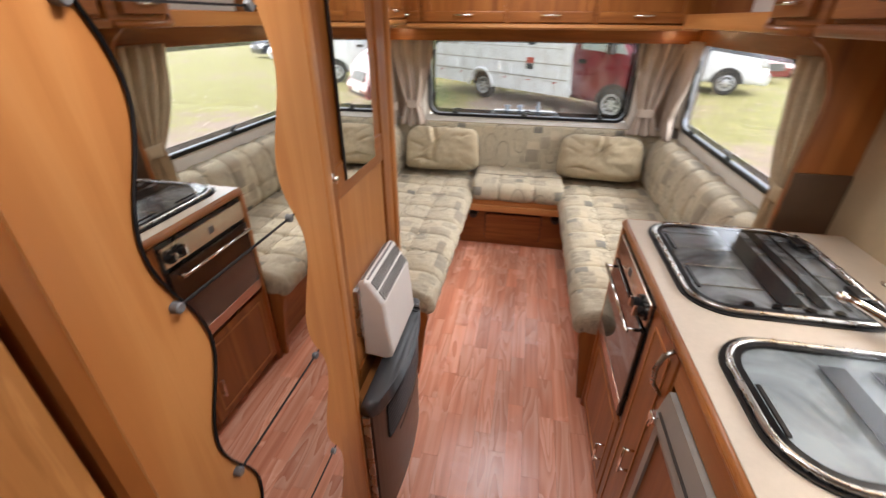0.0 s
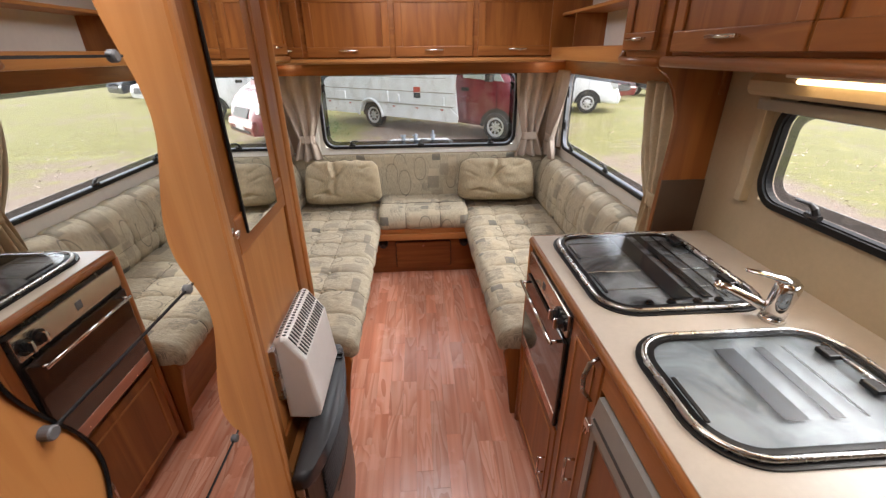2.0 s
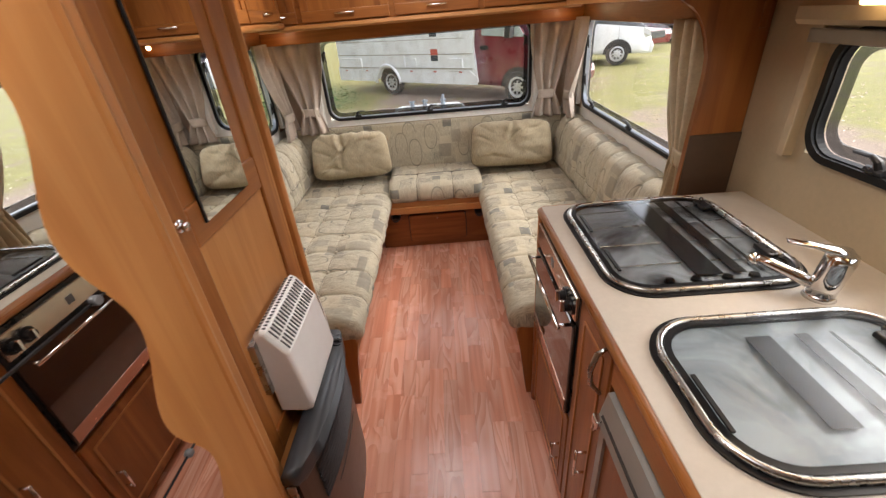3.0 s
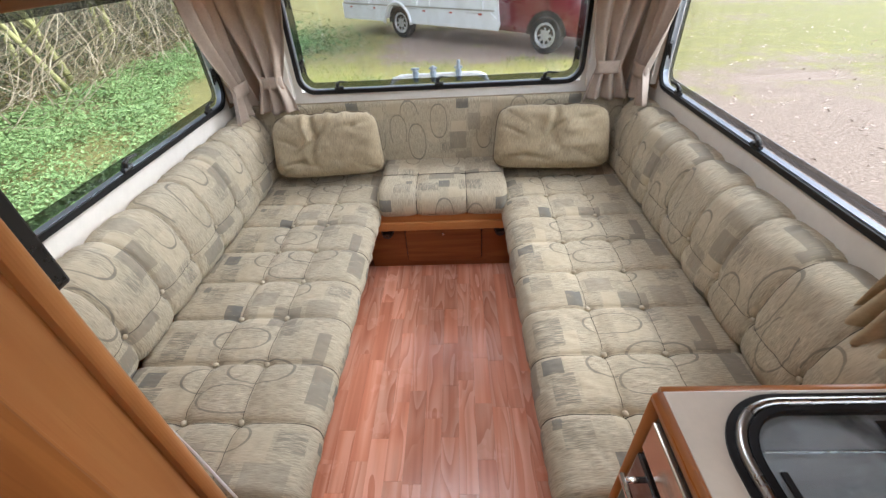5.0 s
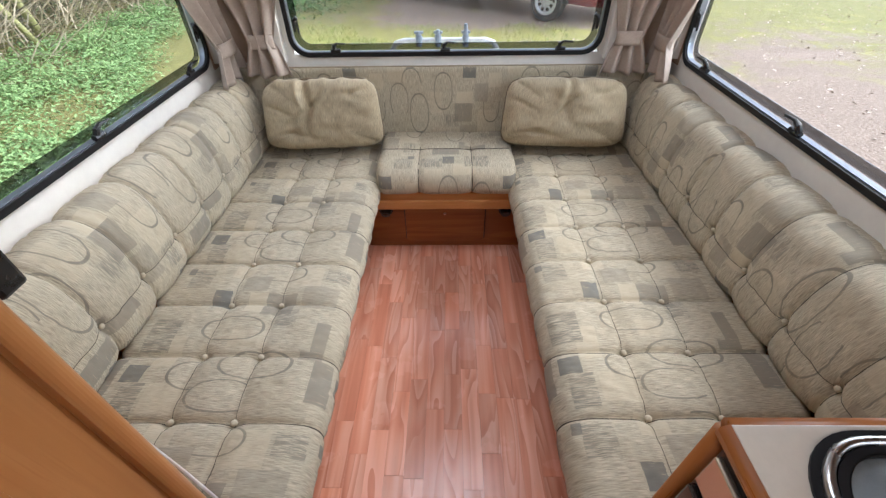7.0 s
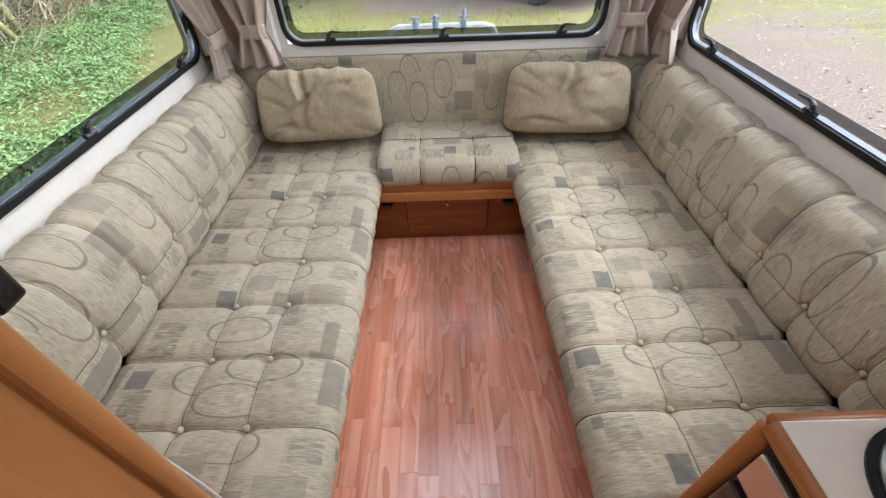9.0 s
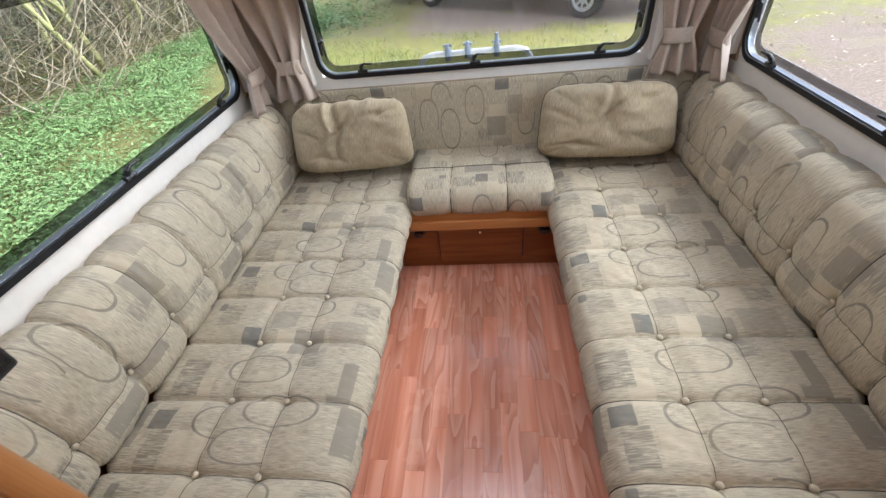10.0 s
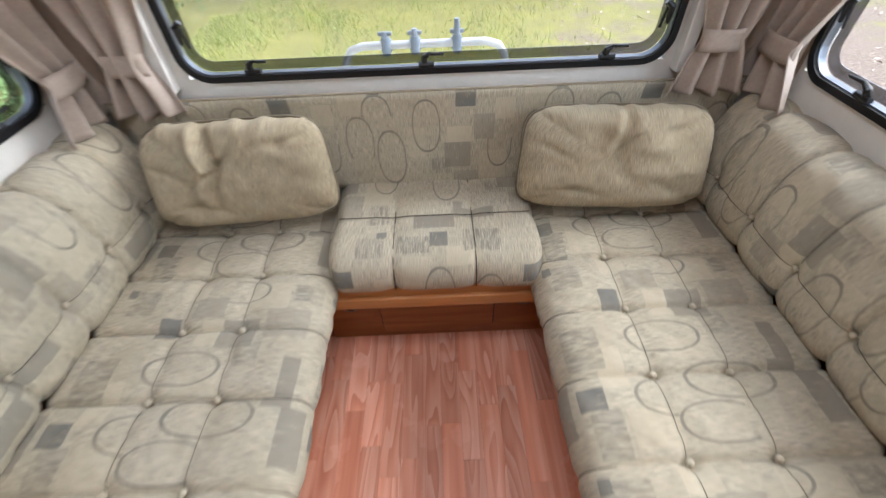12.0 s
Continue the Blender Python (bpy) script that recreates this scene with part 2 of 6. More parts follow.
def ground_mat(name):
    """Moss and thin grass over brown, stony earth."""
    m, nt, bs = links_of(name)
    vec = coords(nt)
    sep = nt.nodes.new("ShaderNodeSeparateXYZ")
    nt.links.new(vec, sep.inputs[0])
    large = noise_tex(nt, vec, 0.42, 4.0, 0.6, 0.3)
    mid = noise_tex(nt, vec, 2.6, 5.0, 0.65)
    fine = noise_tex(nt, vec, 38.0, 4.0, 0.7)
    earth = ramp(nt, fine, [(0.3, (0.085, 0.058, 0.042)), (0.5, (0.20, 0.145, 0.108)), (0.72, (0.38, 0.295, 0.235))])
    grass = ramp(nt, fine, [(0.3, (0.075, 0.075, 0.020)), (0.5, (0.165, 0.152, 0.042)), (0.75, (0.27, 0.24, 0.082))])
    moss = ramp(nt, fine, [(0.3, (0.165, 0.155, 0.034)), (0.7, (0.37, 0.335, 0.082))])
    # bare track beside the van, and a litter-strewn one across its nose
    track = smooth(nt, calc(nt, "ABSOLUTE", calc(nt, "SUBTRACT", sep.outputs[0], 3.4)), 3.3, 1.2)
    ahead = smooth(nt, sep.outputs[1], 10.5, 4.5)
    lane = calc(nt, "MULTIPLY", smooth(nt, calc(nt, "ABSOLUTE", calc(nt, "SUBTRACT", sep.outputs[1], 11.4)), 2.4, 1.1), smooth(nt, sep.outputs[0], 4.5, 2.0))
    track = calc(nt, "MAXIMUM", calc(nt, "MULTIPLY", track, ahead), calc(nt, "MULTIPLY", lane, 0.6))
    cover = calc(nt, "ADD", calc(nt, "MULTIPLY", large, 0.6), calc(nt, "MULTIPLY", mid, 0.5))
    nose = calc(nt, "MULTIPLY", smooth(nt, calc(nt, "ABSOLUTE", calc(nt, "SUBTRACT", sep.outputs[1], 7.6)), 2.8, 1.2), smooth(nt, calc(nt, "ABSOLUTE", sep.outputs[0]), 4.0, 2.0))
    cover = calc(nt, "MULTIPLY_ADD", nose, 0.09, cover)
    cover = calc(nt, "MULTIPLY_ADD", smooth(nt, sep.outputs[0], -0.8, -2.0), 0.2, cover)
    cover = calc(nt, "SUBTRACT", cover, calc(nt, "MULTIPLY", track, 0.36))
    mossy = calc(nt, "MULTIPLY_ADD", nose, 0.6, calc(nt, "MULTIPLY", smooth(nt, mid, 0.5, 0.7), 0.5))
    green = blend(nt, calc(nt, "MINIMUM", mossy, 1.0), grass, moss)
    col = blend(nt, smooth(nt, cover, 0.34, 0.56), earth, green)
    chips = node(nt, "ShaderNodeTexVoronoi", Scale=26.0)
    nt.links.new(vec, chips.inputs["Vector"])
    pale_chip = calc(nt, "MULTIPLY", calc(nt, "LESS_THAN", chips.outputs["Distance"], 0.16), calc(nt, "GREATER_THAN", mid, 0.52))
    col = blend(nt, calc(nt, "MULTIPLY", pale_chip, 0.6), col, (0.5, 0.42, 0.33))
    set_in(nt, bs, Base_Color=col, Roughness=0.95)
    bump(nt, bs, fine, 0.6, 0.02)
    return m


def leaf_mat(name, a, b):
    m, nt, bs = links_of(name)
    geo = nt.nodes.new("ShaderNodeNewGeometry")
    col = ramp(nt, geo.outputs["Random Per Island"], [(0.0, a), (1.0, b)])
    set_in(nt, bs, Base_Color=col, Roughness=0.6)
    return m


def plank_mat(name):
    """Printed cherry strips: flame figure in nested curves, fine pores, each strip of its own tone."""
    m, nt, bs = links_of(name)
    info = nt.nodes.new("ShaderNodeObjectInfo")
    off = nt.nodes.new("ShaderNodeCombineXYZ")
    for i in range(3):
        nt.links.new(calc(nt, "MULTIPLY", info.outputs["Random"], 37.0 + 16 * i), off.inputs[i])
    big = noise_tex(nt, coords(nt, (13, 1.7, 1), shift=off.outputs[0]), 1.0, 1.2, 0.4, 0.35)
    rings = calc(nt, "FRACT", calc(nt, "MULTIPLY", big, 9.0))
    flame = calc(nt, "POWER", rings, 1.4)
    figured = smooth(nt, noise_tex(nt, coords(nt, (6, 1.6, 1), shift=off.outputs[0]), 1.0, 1.0), 0.42, 0.56)
    streak = noise_tex(nt, coords(nt, (34, 1.3, 1), shift=off.outputs[0]), 1.0, 2.0, 0.5)
    pores = noise_tex(nt, coords(nt, (420, 22, 1)), 1.0, 2.0, 0.6)
    col = ramp(nt, streak, [(0.3, (0.66, 0.25, 0.145)), (0.5, (0.79, 0.345, 0.215)), (0.72, (0.90, 0.47, 0.325))])
    col = blend(nt, calc(nt, "MULTIPLY", calc(nt, "MULTIPLY", flame, figured), 0.5), col, (0.95, 0.62, 0.47))
    col = blend(nt, calc(nt, "MULTIPLY", calc(nt, "MULTIPLY", smooth(nt, rings, 0.45, 0.0), figured), 0.34), col, (0.50, 0.165, 0.095))
    col = blend(nt, calc(nt, "MULTIPLY", smooth(nt, pores, 0.64, 0.76), 0.28), col, (0.34, 0.10, 0.06))
    shade = calc(nt, "MULTIPLY_ADD", info.outputs["Random"], 0.24, 0.86)
    hsv = nt.nodes.new("ShaderNodeHueSaturation")
    nt.links.new(shade, hsv.inputs["Value"])
    nt.links.new(col, hsv.inputs["Color"])
    scuffs = noise_tex(nt, coords(nt, (1, 1, 1)), 6.0, 4.0)
    set_in(nt, bs, Base_Color=hsv.outputs[0], Roughness=calc(nt, "MULTIPLY_ADD", scuffs, 0.22, 0.14))
    bump(nt, bs, pores, 0.1, 0.0006)
    return m


CHERRY_D, CHERRY_M, CHERRY_L = (0.20, 0.060, 0.011), (0.30, 0.101, 0.021), (0.39, 0.145, 0.034)
BEECH_D, BEECH_M, BEECH_L = (0.39, 0.148, 0.040), (0.47, 0.196, 0.058), (0.53, 0.24, 0.082)
DOOR_V = wood_mat("cherry_veneer_upright", CHERRY_D, CHERRY_M, CHERRY_L, "Z", 0.36, 0.6)
DOOR_X = wood_mat("cherry_veneer_across", CHERRY_D, CHERRY_M, CHERRY_L, "X")
DOOR_Y = wood_mat("cherry_veneer_along", CHERRY_D, CHERRY_M, CHERRY_L, "Y")
EDGE_D, EDGE_M, EDGE_L = (0.27, 0.088, 0.018), (0.36, 0.125, 0.028), (0.43, 0.165, 0.04)
EDGE_Y = wood_mat("cherry_edging_along", EDGE_D, EDGE_M, EDGE_L, "Y", 0.3, 0.6)
EDGE_X = wood_mat("cherry_edging_across", EDGE_D, EDGE_M, EDGE_L, "X", 0.3, 0.6)
EDGE_V = wood_mat("cherry_edging_upright", EDGE_D, EDGE_M, EDGE_L, "Z", 0.3, 0.6)
BEECH_V = wood_mat("beech_veneer_upright", BEECH_D, BEECH_M, BEECH_L, "Z", 0.36, 0.7)
BEECH_Y = wood_mat("beech_veneer_along", BEECH_D, BEECH_M, BEECH_L, "Y", 0.36, 0.7)
BEECH_X = wood_mat("beech_veneer_across", BEECH_D, BEECH_M, BEECH_L, "X", 0.36, 0.7)
FIGURED = wood_mat("figured_veneer", (0.33, 0.13, 0.035), (0.46, 0.2, 0.06), (0.55, 0.27, 0.095), "Z", 0.36, 1.8)
BROWN_PANEL = plain_mat("dark_brown_panel", (0.085, 0.05, 0.03), 0.55)
WALL = plain_mat("cream_wallboard", (0.46, 0.375, 0.25), 0.6, vary=0.05, scale=60, relief=0.25)
WALL_PALE = plain_mat("pale_window_surround", (0.78, 0.75, 0.69), 0.5, vary=0.04, scale=40)
CEILING = plain_mat("white_ceiling_board", (0.82, 0.80, 0.76), 0.7, vary=0.03)
OUTSIDE = plain_mat("white_aluminium_skin", (0.8, 0.8, 0.78), 0.35, vary=0.04)
PLANK = plank_mat("cherry_vinyl_strip")
JOINT = plain_mat("floor_joint", (0.42, 0.15, 0.09), 0.6)
FABRIC = fabric_mat("patterned_upholstery", (0.455, 0.402, 0.295))
CUSHION = fabric_mat("plain_slub_cushion", (0.375, 0.31, 0.2), patches=False)
PIPING = plain_mat("seam_piping", (0.30, 0.25, 0.17), 0.85, scale=200)
SEAM_CORD = plain_mat("cushion_edge_cord", (0.17, 0.135, 0.085), 0.85, scale=200)
SEAM_SHADE = plain_mat("sunken_seam_shade", (0.05, 0.04, 0.028), 0.9, scale=200)
BUTTON = plain_mat("covered_button", (0.46, 0.40, 0.29), 0.8, scale=200)
CURTAIN = plain_mat("beige_curtain_cloth", (0.40, 0.325, 0.265), 0.85, vary=0.1, scale=120, relief=0.4)
CURTAIN_GOLD = plain_mat("gold_curtain_cloth", (0.44, 0.35, 0.22), 0.8, vary=0.12, scale=120, relief=0.4)
WORKTOP = plain_mat("cream_laminate_worktop", (0.54, 0.485, 0.41), 0.34, vary=0.05, scale=80, relief=0.05)
CHROME = plain_mat("chrome", (0.82, 0.82, 0.83), 0.1, 1.0, vary=0.04, relief=0.0)
STEEL = plain_mat("brushed_steel", (0.47, 0.465, 0.45), 0.28, 1.0, vary=0.05, relief=0.0)
ALUMINIUM = plain_mat("window_aluminium", (0.42, 0.46, 0.52), 0.35, 0.8, vary=0.06, relief=0.0)
RUBBER = plain_mat("black_rubber", (0.010, 0.010, 0.011), 0.5, vary=0.2)
RUBBER.node_tree.nodes["Principled BSDF"].inputs["Specular IOR Level"].default_value = 0.28
BLACK = plain_mat("black_plastic", (0.012, 0.012, 0.013), 0.3, vary=0.2)
CHARCOAL = plain_mat("charcoal_plastic", (0.035, 0.036, 0.04), 0.42, vary=0.15)
BRONZE = plain_mat("bronze_grille", (0.10, 0.075, 0.06), 0.4, 0.5, vary=0.15)
WHITE_METAL = plain_mat("white_enamel", (0.78, 0.76, 0.72), 0.35, vary=0.03)
SLOT = plain_mat("dark_slot", (0.05, 0.045, 0.04), 0.8)
GREY_PLASTIC = plain_mat("grey_plastic", (0.13, 0.13, 0.135), 0.45)
GREY_TRIM = plain_mat("grey_fridge_trim", (0.32, 0.31, 0.28), 0.4, vary=0.06)
OVEN_GLASS = plain_mat("black_oven_glass", (0.02, 0.014, 0.012), 0.06, vary=0.1, relief=0.0, coat=0.5)
OVEN_PANEL = plain_mat("steel_control_panel", (0.62, 0.55, 0.46), 0.22, 0.9, vary=0.04, relief=0.02)
BURNT = plain_mat("copper_toned_strip", (0.5, 0.3, 0.22), 0.25, 0.7, vary=0.05)
MIRROR = plain_mat("mirror_silver", (0.86, 0.87, 0.86), 0.004, 1.0, vary=0.0, relief=0.0)
PANE = glass_mat("acrylic_pane", (0.97, 0.98, 0.975), 0.5, haze=0.0)
PANE_VEILED = glass_mat("veiled_acrylic_pane", (0.97, 0.98, 0.975), 0.6, haze=0.11)
PANE_EDGE = glass_mat("tinted_pane_edge", (0.42, 0.43, 0.44), 0.9)
LAMP_GLOW = lamp_mat("strip_lamp_glow", (1.0, 0.68, 0.32), 0.9)
SPOT_GLOW = lamp_mat("spot_lamp_glow", (1.0, 0.78, 0.42), 5.0)
GROUND = ground_mat("mossy_ground")

# ---------------------------------------------------------------- mesh helpers
PLACE = {}


def thing(name, loc, label, category, group="", kind=""):
    ob = new(name)
    ob.location = loc
    ob.empty_display_size = 0.05
    PLACE[ob] = Vector(loc)
    return tagged(ob, label, category, group, kind)


def part(name, bm, material, parent=None, label="", smooth_faces=False):
    """Links a bmesh in world coordinates as one mesh, under a thing or a part."""
    me = bpy.data.meshes.new(name)
    bmesh.ops.recalc_face_normals(bm, faces=bm.faces[:])
    bm.to_mesh(me)
    bm.free()
    if smooth_faces:
        me.polygons.foreach_set("use_smooth", [True] * len(me.polygons))
    me.materials.append(material)
    ob = new(name, me)
    if parent is not None:
        ob.parent = parent
        if parent in PLACE:
            ob.matrix_parent_inverse = Matrix.Translation(-PLACE[parent])
    if label:
        ob["label"] = label
    return ob


def solo(name, bm, material, label, category, group="", kind="", smooth_faces=False):
    return tagged(part(name, bm, material, None, "", smooth_faces), label, category, group, kind)


def setting(name, bm, material, label="", category=""):
    return tagged(part(name, bm, material), label, category, "", "structure")


def box(x0, x1, y0, y1, z0, z1, bevel=0.003, segments=2):
    bm = bmesh.new()
    bmesh.ops.create_cube(bm, size=1.0)
    for v in bm.verts:
        v.co = Vector((x0 + (v.co.x + 0.5) * (x1 - x0), y0 + (v.co.y + 0.5) * (y1 - y0), z0 + (v.co.z + 0.5) * (z1 - z0)))
    if bevel:
        bmesh.ops.bevel(bm, geom=bm.edges[:], offset=bevel, segments=segments, profile=0.5, affect="EDGES")
    return bm


def merge(*meshes):
    out = bmesh.new()
    for b in meshes:
        tmp = bpy.data.meshes.new("tmp")
        b.to_mesh(tmp)
        b.free()
        out.from_mesh(tmp)
        bpy.data.meshes.remove(tmp)
    return out


def prism(points, axis, a, b, bevel=0.0, segments=2):
    """A polygon drawn in the two other axes (in x, y, z order), pushed from a to b along axis."""
    bm = bmesh.new()

    def at(p, d):
        return {"x": (d, p[0], p[1]), "y": (p[0], d, p[1]), "z": (p[0], p[1], d)}[axis]

    va, vb = [bm.verts.new(at(p, a)) for p in points], [bm.verts.new(at(p, b)) for p in points]
    bm.faces.new(va)
    bm.faces.new(vb[::-1])
    n = len(points)
    for i in range(n):
        bm.faces.new((va[i], vb[i], vb[(i + 1) % n], va[(i + 1) % n]))
    if bevel:
        rims = [e for e in bm.edges if (e.verts[0] in va) == (e.verts[1] in va)]
        bmesh.ops.bevel(bm, geom=rims, offset=bevel, segments=segments, profile=0.5, affect="EDGES")
    return bm


def rounded(w, h, r, n=8, cx=0.0, cy=0.0):
    pts = []
    for k, (sx, sy) in enumerate(((1, 1), (-1, 1), (-1, -1), (1, -1))):
        for i in range(n + 1):
            a = (k + i / n) * math.pi / 2
            pts.append((cx + sx * (w / 2 - r) + r * math.cos(a), cy + sy * (h / 2 - r) + r * math.sin(a)))
    return pts


def ring(outer, inner, axis, a, b):
    """A frame between two outlines with as many points each, from a to b along axis."""
    bm = bmesh.new()

    def at(p, d):
        return {"x": (d, p[0], p[1]), "y": (p[0], d, p[1]), "z": (p[0], p[1], d)}[axis]

    rows = [[bm.verts.new(at(p, d)) for p in pts] for pts, d in ((outer, a), (outer, b), (inner, b), (inner, a))]
    n = len(outer)
    for k in range(4):
        r0, r1 = rows[k], rows[(k + 1) % 4]
        for i in range(n):
            bm.faces.new((r0[i], r0[(i + 1) % n], r1[(i + 1) % n], r1[i]))
    return bm


def tube(points, radius, sides=10, closed=False):
    bm = bmesh.new()
    pts = [Vector(p) for p in points]
    rows = []
    side = None
    for i, p in enumerate(pts):
        if closed:
            way = (pts[(i + 1) % len(pts)] - pts[i - 1]).normalized()
        else:
            way = (pts[min(i + 1, len(pts) - 1)] - pts[max(i - 1, 0)]).normalized()
        if side is None:
            side = way.orthogonal().normalized()
        side = (side - way * side.dot(way)).normalized()
        up = way.cross(side)
        r = radius[i] if isinstance(radius, (list, tuple)) else radius
        rows.append([bm.verts.new(p + (side * math.cos(t) + up * math.sin(t)) * r) for t in (2 * math.pi * k / sides for k in range(sides))])
    last = len(rows) if closed else len(rows) - 1
    for i in range(last):
        a, b = rows[i], rows[(i + 1) % len(rows)]
        for k in range(sides):
            bm.faces.new((a[k], a[(k + 1) % sides], b[(k + 1) % sides], b[k]))
    if not closed:
        bm.faces.new(rows[0][::-1])
        bm.faces.new(rows[-1])
    return bm


def sheet(fn, nu, nv, closed_v=False, caps=False):
    """A surface fn(i/nu, j/nv) -> (point, (u, v) in metres)."""
    bm = bmesh.new()
    uvl = bm.loops.layers.uv.new("UVMap")
    grid = [[fn(i / nu, j / nv) for j in range(nv + 1)] for i in range(nu + 1)]
    verts = [[bm.verts.new(p) for p, _ in row] for row in grid]
    for i in range(nu):
        for j in range(nv):
            ij = ((i, j), (i + 1, j), (i + 1, j + 1), (i, j + 1))
            f = bm.faces.new([verts[a][b] for a, b in ij])
            for loop, (a, b) in zip(f.loops, ij):
                loop[uvl].uv = grid[a][b][1]
    if caps:
        for i in (0, nu):
            f = bm.faces.new([verts[i][j] for j in range(nv + 1)])
            for loop, j in zip(f.loops, range(nv + 1)):
                p = grid[i][j][0]
                loop[uvl].uv = (p[0] + 0.3 * i, p[2])
    return bm


def ball(center, rx, ry, rz, u=12, v=8):
    bm = bmesh.new()
    bmesh.ops.create_uvsphere(bm, u_segments=u, v_segments=v, radius=1.0)
    for w in bm.verts:
        w.co = Vector((center[0] + w.co.x * rx, center[1] + w.co.y * ry, center[2] + w.co.z * rz))
    return bm


def rod(a, b, radius, sides=12):
    return tube([a, b], radius, sides)


# ---------------------------------------------------------------- shell of the van
HALF, FRONT, REAR, ROOF = 1.032, 3.31, -1.1, 1.96
FLOOR_OUT = -0.45
# windows: along the wall from, to, height from, to
SIDE_WIN = (1.70, 3.19, 0.876, 1.385)
FRONT_WIN = (-0.69, 0.70, 0.876, 1.40)
KITCHEN_WIN = (0.44, 1.368, 1.085, 1.375)


def wall_with_holes(axis, inner, outer, span, holes):
    """A wall of real thickness: its plain pieces round rectangular holes."""
    a0, a1 = span
    cuts = sorted({a0, a1, *[h[0] for h in holes], *[h[1] for h in holes]})
    pieces = []
    for p, q in zip(cuts, cuts[1:]):
        hole = [h for h in holes if h[0] <= p and q <= h[1]]
        zs = [(-0.05, hole[0][2]), (hole[0][3], ROOF + 0.05)] if hole else [(-0.05, ROOF + 0.05)]
        for z0, z1 in zs:
            lo, hi = min(inner, outer), max(inner, outer)
            pieces.append(box(lo, hi, p, q, z0, z1, 0) if axis == "x" else box(p, q, lo, hi, z0, z1, 0))
    return merge(*pieces)


setting("wall_left", wall_with_holes("x", -HALF, -HALF - 0.035, (REAR, FRONT), [SIDE_WIN]), WALL_PALE)
setting("wall_right_kitchen", wall_with_holes("x", HALF, HALF + 0.035, (REAR, 1.63), [KITCHEN_WIN]), WALL)
setting("wall_right_lounge", wall_with_holes("x", HALF, HALF + 0.035, (1.63, FRONT), [SIDE_WIN]), WALL_PALE)
setting("wall_front", wall_with_holes("y", FRONT, FRONT + 0.035, (-HALF - 0.035, HALF + 0.035), [FRONT_WIN]), WALL_PALE)
setting("wall_rear", box(-HALF - 0.035, HALF + 0.035, REAR - 0.035, REAR, -0.05, ROOF + 0.05, 0), WALL)
setting("floor", box(-HALF, HALF, REAR, FRONT, -0.05, -0.004, 0), JOINT, "reddish cherry strip vinyl floor in the van")
# the two gaps are invented openings that hold the roof fill lamps
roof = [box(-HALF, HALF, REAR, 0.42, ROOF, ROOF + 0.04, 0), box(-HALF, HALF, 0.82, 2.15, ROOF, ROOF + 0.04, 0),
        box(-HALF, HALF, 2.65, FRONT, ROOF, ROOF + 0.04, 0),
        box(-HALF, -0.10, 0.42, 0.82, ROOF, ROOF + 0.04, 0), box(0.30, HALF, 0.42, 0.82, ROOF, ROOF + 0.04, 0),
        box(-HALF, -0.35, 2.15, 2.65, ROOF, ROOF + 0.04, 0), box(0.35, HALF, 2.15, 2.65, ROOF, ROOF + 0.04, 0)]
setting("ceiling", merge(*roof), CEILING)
setting("underside", box(-HALF - 0.035, HALF + 0.035, REAR - 0.035, FRONT + 0.035, -0.12, -0.052, 0), OUTSIDE)


def van_window(name, axis, wall, sign, span, catches, label, mids=()):
    """A hinged acrylic window: rubber seal, aluminium inner rail, tinted rim, pane and catches."""
    a0, a1, z0, z1 = span
    w, h, ca, cz = a1 - a0, z1 - z0, (a0 + a1) / 2, (z0 + z1) / 2
    win = thing(name, (wall, ca, z0) if axis == "x" else (ca, wall, z0), label, "window", "", "structure")

    def outline(grow, r):
        return rounded(w + 2 * grow, h + 2 * grow, r, 8, ca, cz)

    part("window_seal", ring(outline(0.009, 0.083), outline(-0.009, 0.069), axis, wall - sign * 0.012, wall + sign * 0.02), RUBBER, win, "black rubber seal")
    part("window_frame", ring(outline(-0.0085, 0.0695), outline(-0.0125, 0.066), axis, wall - sign * 0.003, wall + sign * 0.018), RUBBER if "kitchen" in name else ALUMINIUM, win, "slim inner rail")
    rim = part("tinted_rim", ring(outline(-0.0122, 0.0665), outline(-0.040, 0.045), axis, wall + sign * 0.022, wall + sign * 0.025), PANE_EDGE, win)
    rim.visible_shadow = False
    pane = part("pane", prism(outline(-0.0395, 0.0455), axis, wall + sign * 0.022, wall + sign * 0.025), PANE_VEILED if axis == "y" else PANE, win, "clear acrylic pane")
    pane.visible_shadow = False

    def p(a, z, d):
        return (wall - sign * d, a, z) if axis == "x" else (a, wall - sign * d, z)

    for a in catches:
        base = z0 + 0.022
        c = part("catch", tube([p(a - 0.010, base, 0.004), p(a - 0.008, base + 0.018, 0.012), p(a + 0.006, base + 0.028, 0.017), p(a + 0.046, base + 0.027, 0.02)],
                               [0.010, 0.009, 0.0055, 0.0035], 8), BLACK, win, "black plastic catch")
        part("catch_base", tube([p(a - 0.026, base - 0.004, 0.006), p(a + 0.018, base - 0.004, 0.006)], 0.009, 8), BLACK, c)
    for edge, s in ((a0, 1), (a1, -1)):
        for z in mids:
            e = edge + s * 0.028
            c = part("stay", tube([p(e, z - 0.045, 0.006), p(e + s * 0.006, z, 0.016), p(e + s * 0.022, z + 0.012, 0.014)], [0.005, 0.010, 0.008], 8), BLACK, win, "black window stay")
            part("stay_arm", tube([p(e + s * 0.012, z + 0.01, 0.01), p(e + s * 0.018, z - 0.055, 0.006)], 0.004, 6), BLACK, c)
    return win


